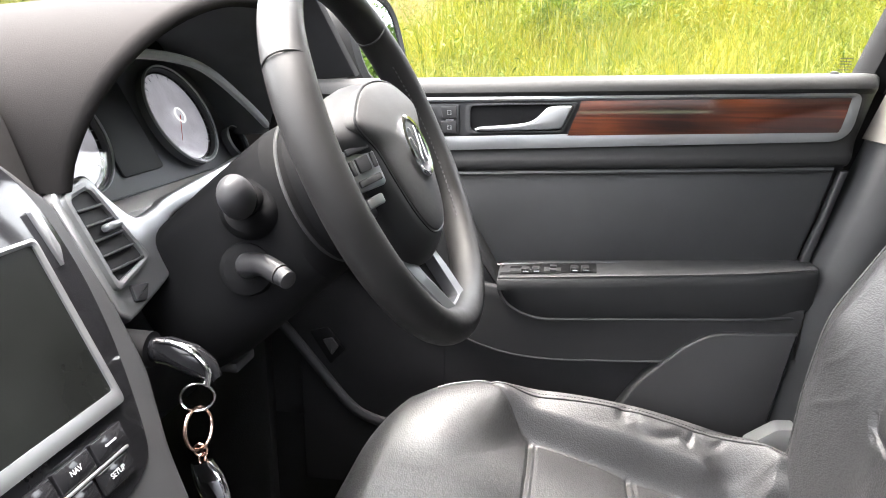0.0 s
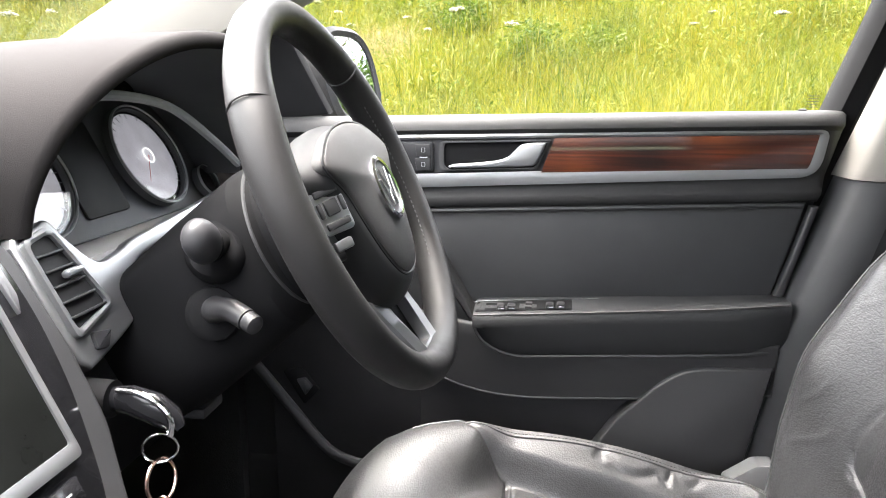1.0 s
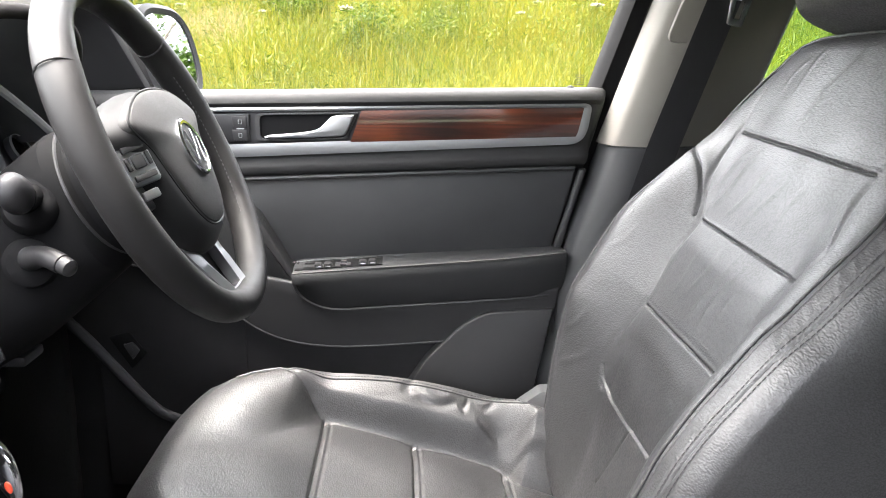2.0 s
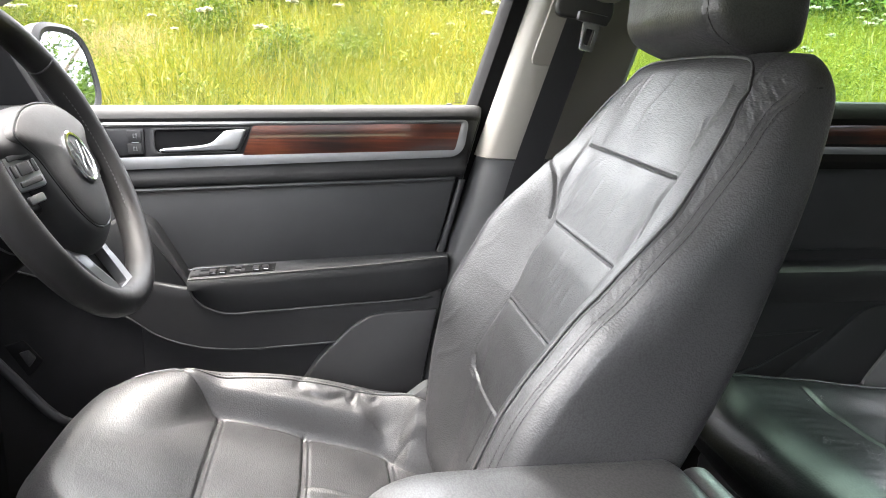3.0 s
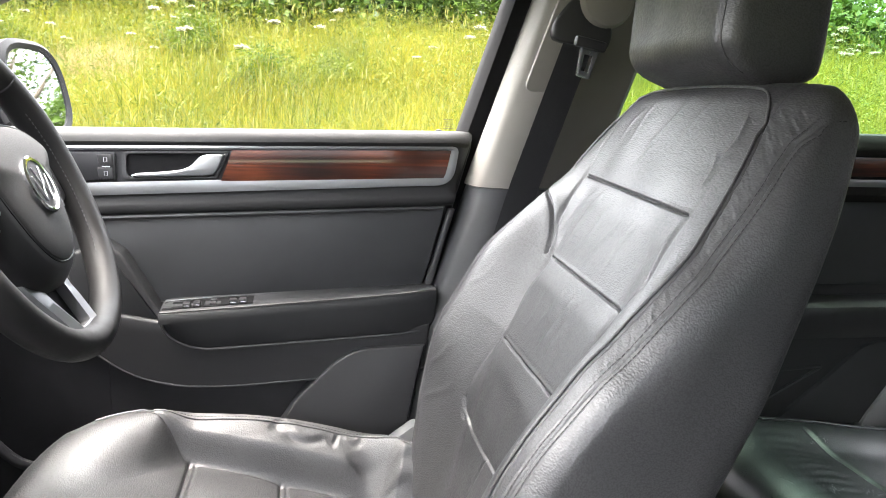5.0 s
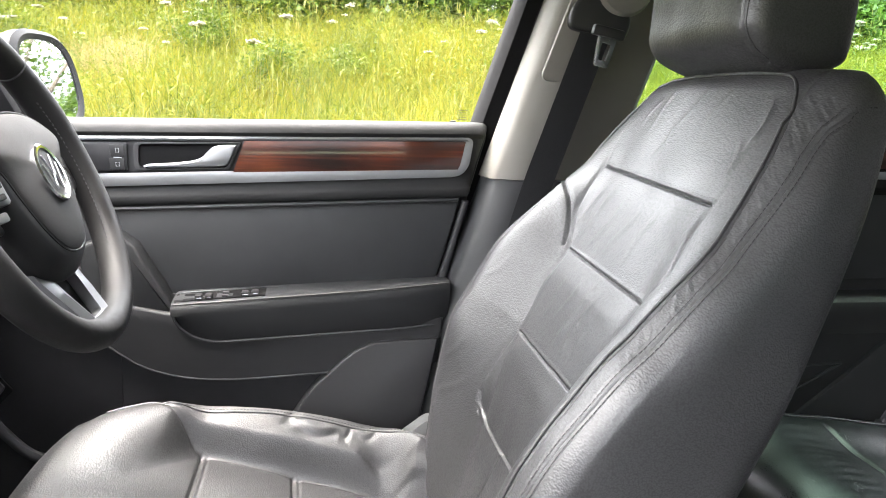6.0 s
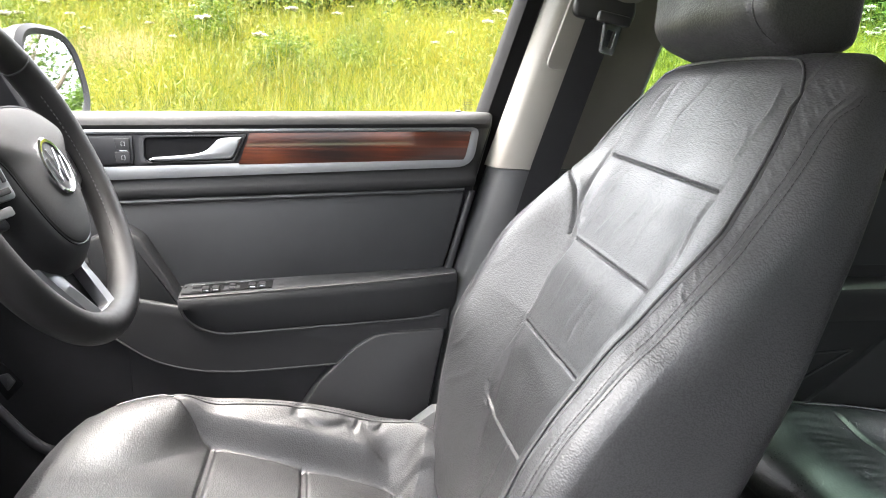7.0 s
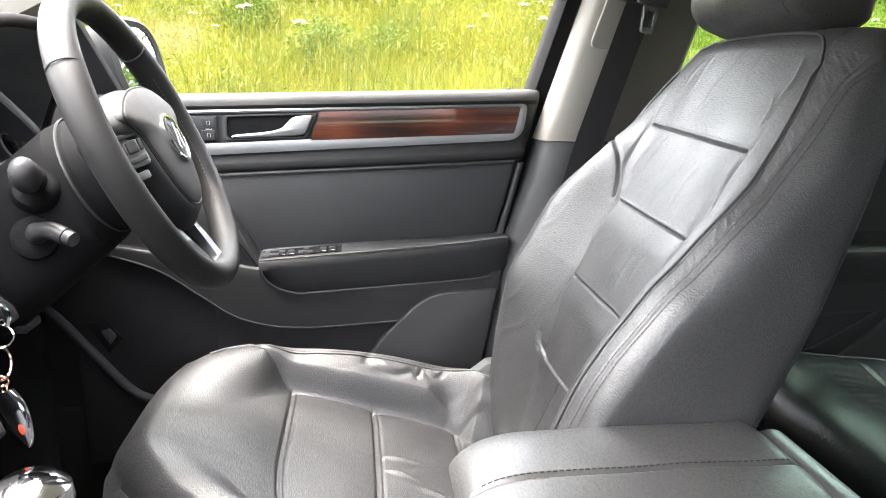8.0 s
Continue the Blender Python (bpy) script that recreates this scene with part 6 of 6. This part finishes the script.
def ground():
    ax = np.concatenate([[-900, -300, -100, -50], np.linspace(-30, 30, 61), [50, 100, 300, 900]])
    ay = np.concatenate([[-900, -200, -50, -12], np.linspace(-6, 16, 45), [24, 50, 150, 400, 900]])
    rows = [[(x, y, ground_z(x, y)) for x in ax] for y in ay]
    g = part("ground", grid(rows), SOIL, None, sharp=180)
    tagged(g, "grassy verge soil rising beside the car", "ground", kind="structure")


def blades(name, n, xr, yr, tall, width, mat, label, seed, lean=0.35, heads=0.0):
    rng = np.random.default_rng(seed)
    x, y = rng.uniform(*xr, n), rng.uniform(0, 1, n) ** 0.8 * (yr[1] - yr[0]) + yr[0]
    clump = np.array([0.65 + 0.55 * (0.5 + noise.noise((a * 0.9, b * 0.9, seed * 1.3))) for a, b in zip(x, y)])
    z = np.array([ground_z(a, b) for a, b in zip(x, y)])
    h = rng.uniform(*tall, n) * clump
    ang = rng.uniform(0, 2 * np.pi, n)
    ln = rng.normal(0, lean, n) * h
    dx, dy = np.cos(ang) * ln, np.sin(ang) * ln
    wa = rng.uniform(0, np.pi, n)
    w = rng.uniform(*width, n)
    wx, wy = np.cos(wa) * w, np.sin(wa) * w * 0.6
    v = np.zeros((n, 5, 3))
    v[:, 0] = np.stack([x - wx, y - wy, z], 1)
    v[:, 1] = np.stack([x + wx, y + wy, z], 1)
    v[:, 2] = np.stack([x + dx * 0.35 + wx * 0.8, y + dy * 0.35 + wy * 0.8, z + h * 0.6], 1)
    v[:, 3] = np.stack([x + dx * 0.35 - wx * 0.8, y + dy * 0.35 - wy * 0.8, z + h * 0.6], 1)
    v[:, 4] = np.stack([x + dx, y + dy, z + h], 1)
    k = np.arange(n) * 5
    faces = [(a, a + 1, a + 2, a + 3) for a in k.tolist()] + [(a + 3, a + 2, a + 4) for a in k.tolist()]
    verts = v.reshape(-1, 3).tolist()
    if heads:
        # seed heads: slim spindles on top of the stems
        m = int(n * heads)
        pick = rng.choice(n, m, replace=False)
        base = len(verts)
        for q, i in enumerate(pick):
            tip = v[i, 4]
            r, L = rng.uniform(0.003, 0.008), rng.uniform(0.04, 0.11)
            a = rng.uniform(0, 3.1)
            c, s = math.cos(a) * r, math.sin(a) * r
            verts += [[tip[0], tip[1], tip[2] - 0.02], [tip[0] + c, tip[1] + s, tip[2] + L * 0.4], [tip[0] + dx[i] * 0.15, tip[1], tip[2] + L], [tip[0] - c, tip[1] - s, tip[2] + L * 0.4]]
            faces.append((base + q * 4, base + q * 4 + 1, base + q * 4 + 2, base + q * 4 + 3))
    ob = part(name, (verts, faces), mat, None, sharp=180)
    return tagged(ob, label, "grass", kind="stuff")


def leaves(n, sample, size, seed, wide=0.30):
    """Many small bent leaves round the points that sample() gives."""
    rng = np.random.default_rng(seed)
    p = sample(rng, n)
    a, b = rng.uniform(0, 2 * np.pi, n), rng.uniform(-0.9, 0.9, n)
    d = np.stack([np.cos(a) * np.cos(b), np.sin(a) * np.cos(b), np.sin(b)], 1)
    e = np.cross(d, rng.normal(size=(n, 3)))
    e /= np.linalg.norm(e, axis=1)[:, None]
    s = rng.uniform(*size, n)[:, None]
    v = np.stack([p, p + d * s * 0.5 + e * s * wide, p + d * s, p + d * s * 0.5 - e * s * wide], 1)
    k = (np.arange(n) * 4).tolist()
    return v.reshape(-1, 3).tolist(), [(i, i + 1, i + 2, i + 3) for i in k]


def hedge():
    def sample(rng, n):
        x = rng.uniform(-16, 20, n)
        t = rng.uniform(0, 2 * np.pi, n)
        big = np.array([noise.noise((a * 0.55, 4.2, 0.7)) for a in x])
        small = np.array([noise.noise((a * 2.1, q, 1.9)) for a, q in zip(x, t)])
        r = 0.35 + 0.65 * rng.uniform(0, 1, n) ** 0.5
        low = 1.3 * smooth01(x, 8.8, 10.2)
        y = 11.7 + np.cos(t) * (1.2 + 0.5 * small) * r
        z = 2.72 - 0.5 * low + np.sin(t) * (1.0 - 0.35 * low + 0.45 * big + 0.4 * small) * r
        return np.stack([x, y, z], 1)
    def inner(rng, n):
        p = sample(rng, n)
        return p + (np.stack([p[:, 0], np.full(n, 11.9), np.full(n, 2.55)], 1) - p) * 0.45
    ob = part("hedge", join(leaves(150000, sample, (0.06, 0.15), 11), leaves(9000, inner, (0.25, 0.5), 13)), LEAF, None, sharp=180)
    tagged(ob, "dense dark green hedge behind the meadow", "hedge", kind="stuff")


def shrub(at, height, spread, seed):
    """A feathery meadow shrub: thin stems with sprays of fine leaves."""
    t = thing("meadow_shrub", at, "feathery dark green shrub among the meadow grass", "shrub", "shrubs in the meadow")
    rng = np.random.default_rng(seed)
    b = Vector(at)
    stems, tips = [], []
    for k in range(26):
        a, r = rng.uniform(0, 2 * np.pi), spread * math.sqrt(rng.uniform(0, 1))
        h = height * rng.uniform(0.55, 1.0) * (1 - 0.35 * (r / spread) ** 2)
        q = b + Vector((math.cos(a) * r, math.sin(a) * r, h))
        mid = b.lerp(q, 0.5) + Vector((0, 0, 0.12 * height))
        stems.append(tube([b + Vector((math.cos(a) * r * 0.2, math.sin(a) * r * 0.2, -0.05)), mid, q], [0.006, 0.004, 0.0015], 5))
        tips += [np.array(mid.lerp(q, w)) for w in (0.1, 0.4, 0.7, 1.0)]
    part("stem", join(*stems), BARK, t)
    tips = np.array(tips)
    def sample(g, n):
        return tips[g.integers(0, len(tips), n)] + g.normal(size=(n, 3)) * (0.07, 0.07, 0.06)
    part("foliage", leaves(9000, sample, (0.02, 0.06), seed + 1, 0.12), FERN, t, sharp=180, kind="stuff")
    return t


def weeds():
    """Leafy weeds in patches between the grass."""
    def sample(rng, n):
        k = 380
        cx, cy = rng.uniform(-10, 12, k), rng.uniform(5.2, 10.6, k)
        hs, rs = rng.uniform(0.35, 0.95, k), rng.uniform(0.15, 0.50, k)
        i = rng.integers(0, k, n)
        x, y = cx[i] + rng.normal(0, 1, n) * rs[i], cy[i] + rng.normal(0, 1, n) * rs[i]
        g = np.array([ground_z(a, b) for a, b in zip(x, y)])
        return np.stack([x, y, g + hs[i] * rng.uniform(0.15, 1, n) ** 0.7], 1)
    ob = part("meadow_weeds", leaves(150000, sample, (0.02, 0.065), 21, 0.10), WEED, None, sharp=180)
    tagged(ob, "leafy green weeds between the meadow grass", "weeds", kind="stuff")


def tree(at, height, spread, seed):
    t = thing("tree", at, "leafy green tree beyond the hedge", "tree", "trees beyond the hedge")
    rng = np.random.default_rng(seed)
    b = Vector(at)
    limbs = [tube([b, b + Vector((0.05, 0.02, height * 0.35)), b + Vector((0.1, -0.05, height * 0.8))], [0.14, 0.10, 0.03], 10)]
    tips = []
    for k in range(16):
        s = rng.uniform(0.2, 0.8)
        a = rng.uniform(0, 2 * np.pi)
        p = b + Vector((0.08 * s, -0.03 * s, height * s))
        q = p + Vector((math.cos(a), math.sin(a), rng.uniform(0.1, 0.7))) * spread * rng.uniform(0.5, 1.0)
        limbs.append(tube([p, p.lerp(q, 0.5) + Vector((0, 0, 0.08)), q], [0.05, 0.03, 0.01], 6))
        tips.append(np.array(q))
    part("trunk", join(*limbs), BARK, t)
    tips = np.array(tips)
    def sample(g, n):
        c = tips[g.integers(0, len(tips), n)]
        o = g.normal(size=(n, 3)) * spread * 0.24
        return c + o
    part("crown", leaves(9000, sample, (0.06, 0.14), seed + 1), LEAF, t, sharp=180)
    return t


def parsley(seed):
    """A cow parsley plant: stems with flat white umbels of small florets."""
    rng = np.random.default_rng(seed)
    t = thing("cow_parsley", (0, 0, 0), "tall cow parsley with flat white flower heads", "wildflower", "cow parsley in the meadow")
    stems, heads = [], []
    for k in range(rng.integers(2, 4)):
        a, h = rng.uniform(0, 6.28), rng.uniform(0.7, 1.0)
        tip = Vector((math.cos(a) * 0.14, math.sin(a) * 0.14, h))
        stems.append(tube([(0, 0, -0.05), tip * 0.6, tip], [0.005, 0.004, 0.003], 5))
        R = rng.uniform(0.035, 0.065)
        for j in range(30):
            q, r = rng.uniform(0, 6.28), R * math.sqrt(rng.uniform(0, 1))
            c = tip + Vector((math.cos(q) * r, math.sin(q) * r, 0.03 - r * 0.2))
            stems.append(tube([tip, c], 0.0012, 3))
            for i in range(5):
                o = c + Vector(rng.normal(size=3) * 0.007)
                s = rng.uniform(0.006, 0.011)
                n = [(s * math.cos(w), s * math.sin(w), rng.uniform(-0.003, 0.003)) for w in (0.3, 1.9, 3.4, 5.0)]
                heads.append(([tuple(o + Vector(e)) for e in n], [(0, 1, 2, 3)]))
    part("stem", join(*stems), GRASS, t)
    part("flower_head", join(*heads), CREAM_HEAD if seed % 4 == 3 else PETAL, t, "flat white umbel" if seed % 4 != 3 else "fading cream umbel", kind="stuff")
    return t


# ---- build ----
body = shell()
door_pillar(body)
front_door()
rear_door()
dashboard()
centre_stack()
steering_column()
steering_wheel()
driver_seat()
rear_seat()
seat_belt()
armrest()
keys()
ground()
hedge()
for at, hgt, spr, sd in (((6.5, 14.0, 1.95), 4.2, 1.7, 31), ((8.0, 13.6, 1.95), 3.0, 1.3, 37), ((-6.0, 15.0, 1.95), 4.6, 1.8, 41), ((-12.0, 14.0, 1.95), 4.0, 1.7, 43), ((15.0, 14.5, 1.95), 4.4, 1.8, 47)):
    tree(at, hgt, spr, sd)
blades("meadow_grass", 210000, (-11, 13), (3.6, 10.6), (0.22, 0.80), (0.0013, 0.0040), GRASS, "tall yellow-green meadow grass on the verge", 5, 0.75)
blades("seeding_grass", 7000, (-11, 13), (3.8, 10.6), (0.5, 0.95), (0.0012, 0.0024), STRAW, "pale seeding grass stems in the meadow", 6, 0.25, 0.7)
blades("dry_grass", 900, (-2.3, -1.6), (7.6, 8.4), (0.3, 0.65), (0.002, 0.004), DRY, "patch of dry straw-coloured grass", 9, 0.5)
weeds()
for at, hgt, spr, sd in (((-0.25, 7.4), 0.75, 0.42, 61), ((0.35, 7.9), 0.60, 0.40, 63), ((-1.2, 8.9), 0.8, 0.5, 65), ((2.9, 9.3), 0.7, 0.5, 67), ((4.6, 8.8), 0.8, 0.55, 69), ((-3.1, 8.6), 0.8, 0.5, 71)):
    shrub((*at, ground_z(*at)), hgt, spr, sd)
rng = np.random.default_rng(77)
kinds = [parsley(100 + k) for k in range(4)]
for k in range(72):
    x, y = rng.uniform(-9, 11), rng.uniform(6.6, 10.0)
    m = pose(x, y, ground_z(x, y), 0, 0, rng.uniform(0, 360)) @ Matrix.Scale(rng.uniform(0.85, 1.2), 4)
    if k < 4:
        kinds[k].matrix_basis = m
    else:
        copy_thing(kinds[k % 4], m)
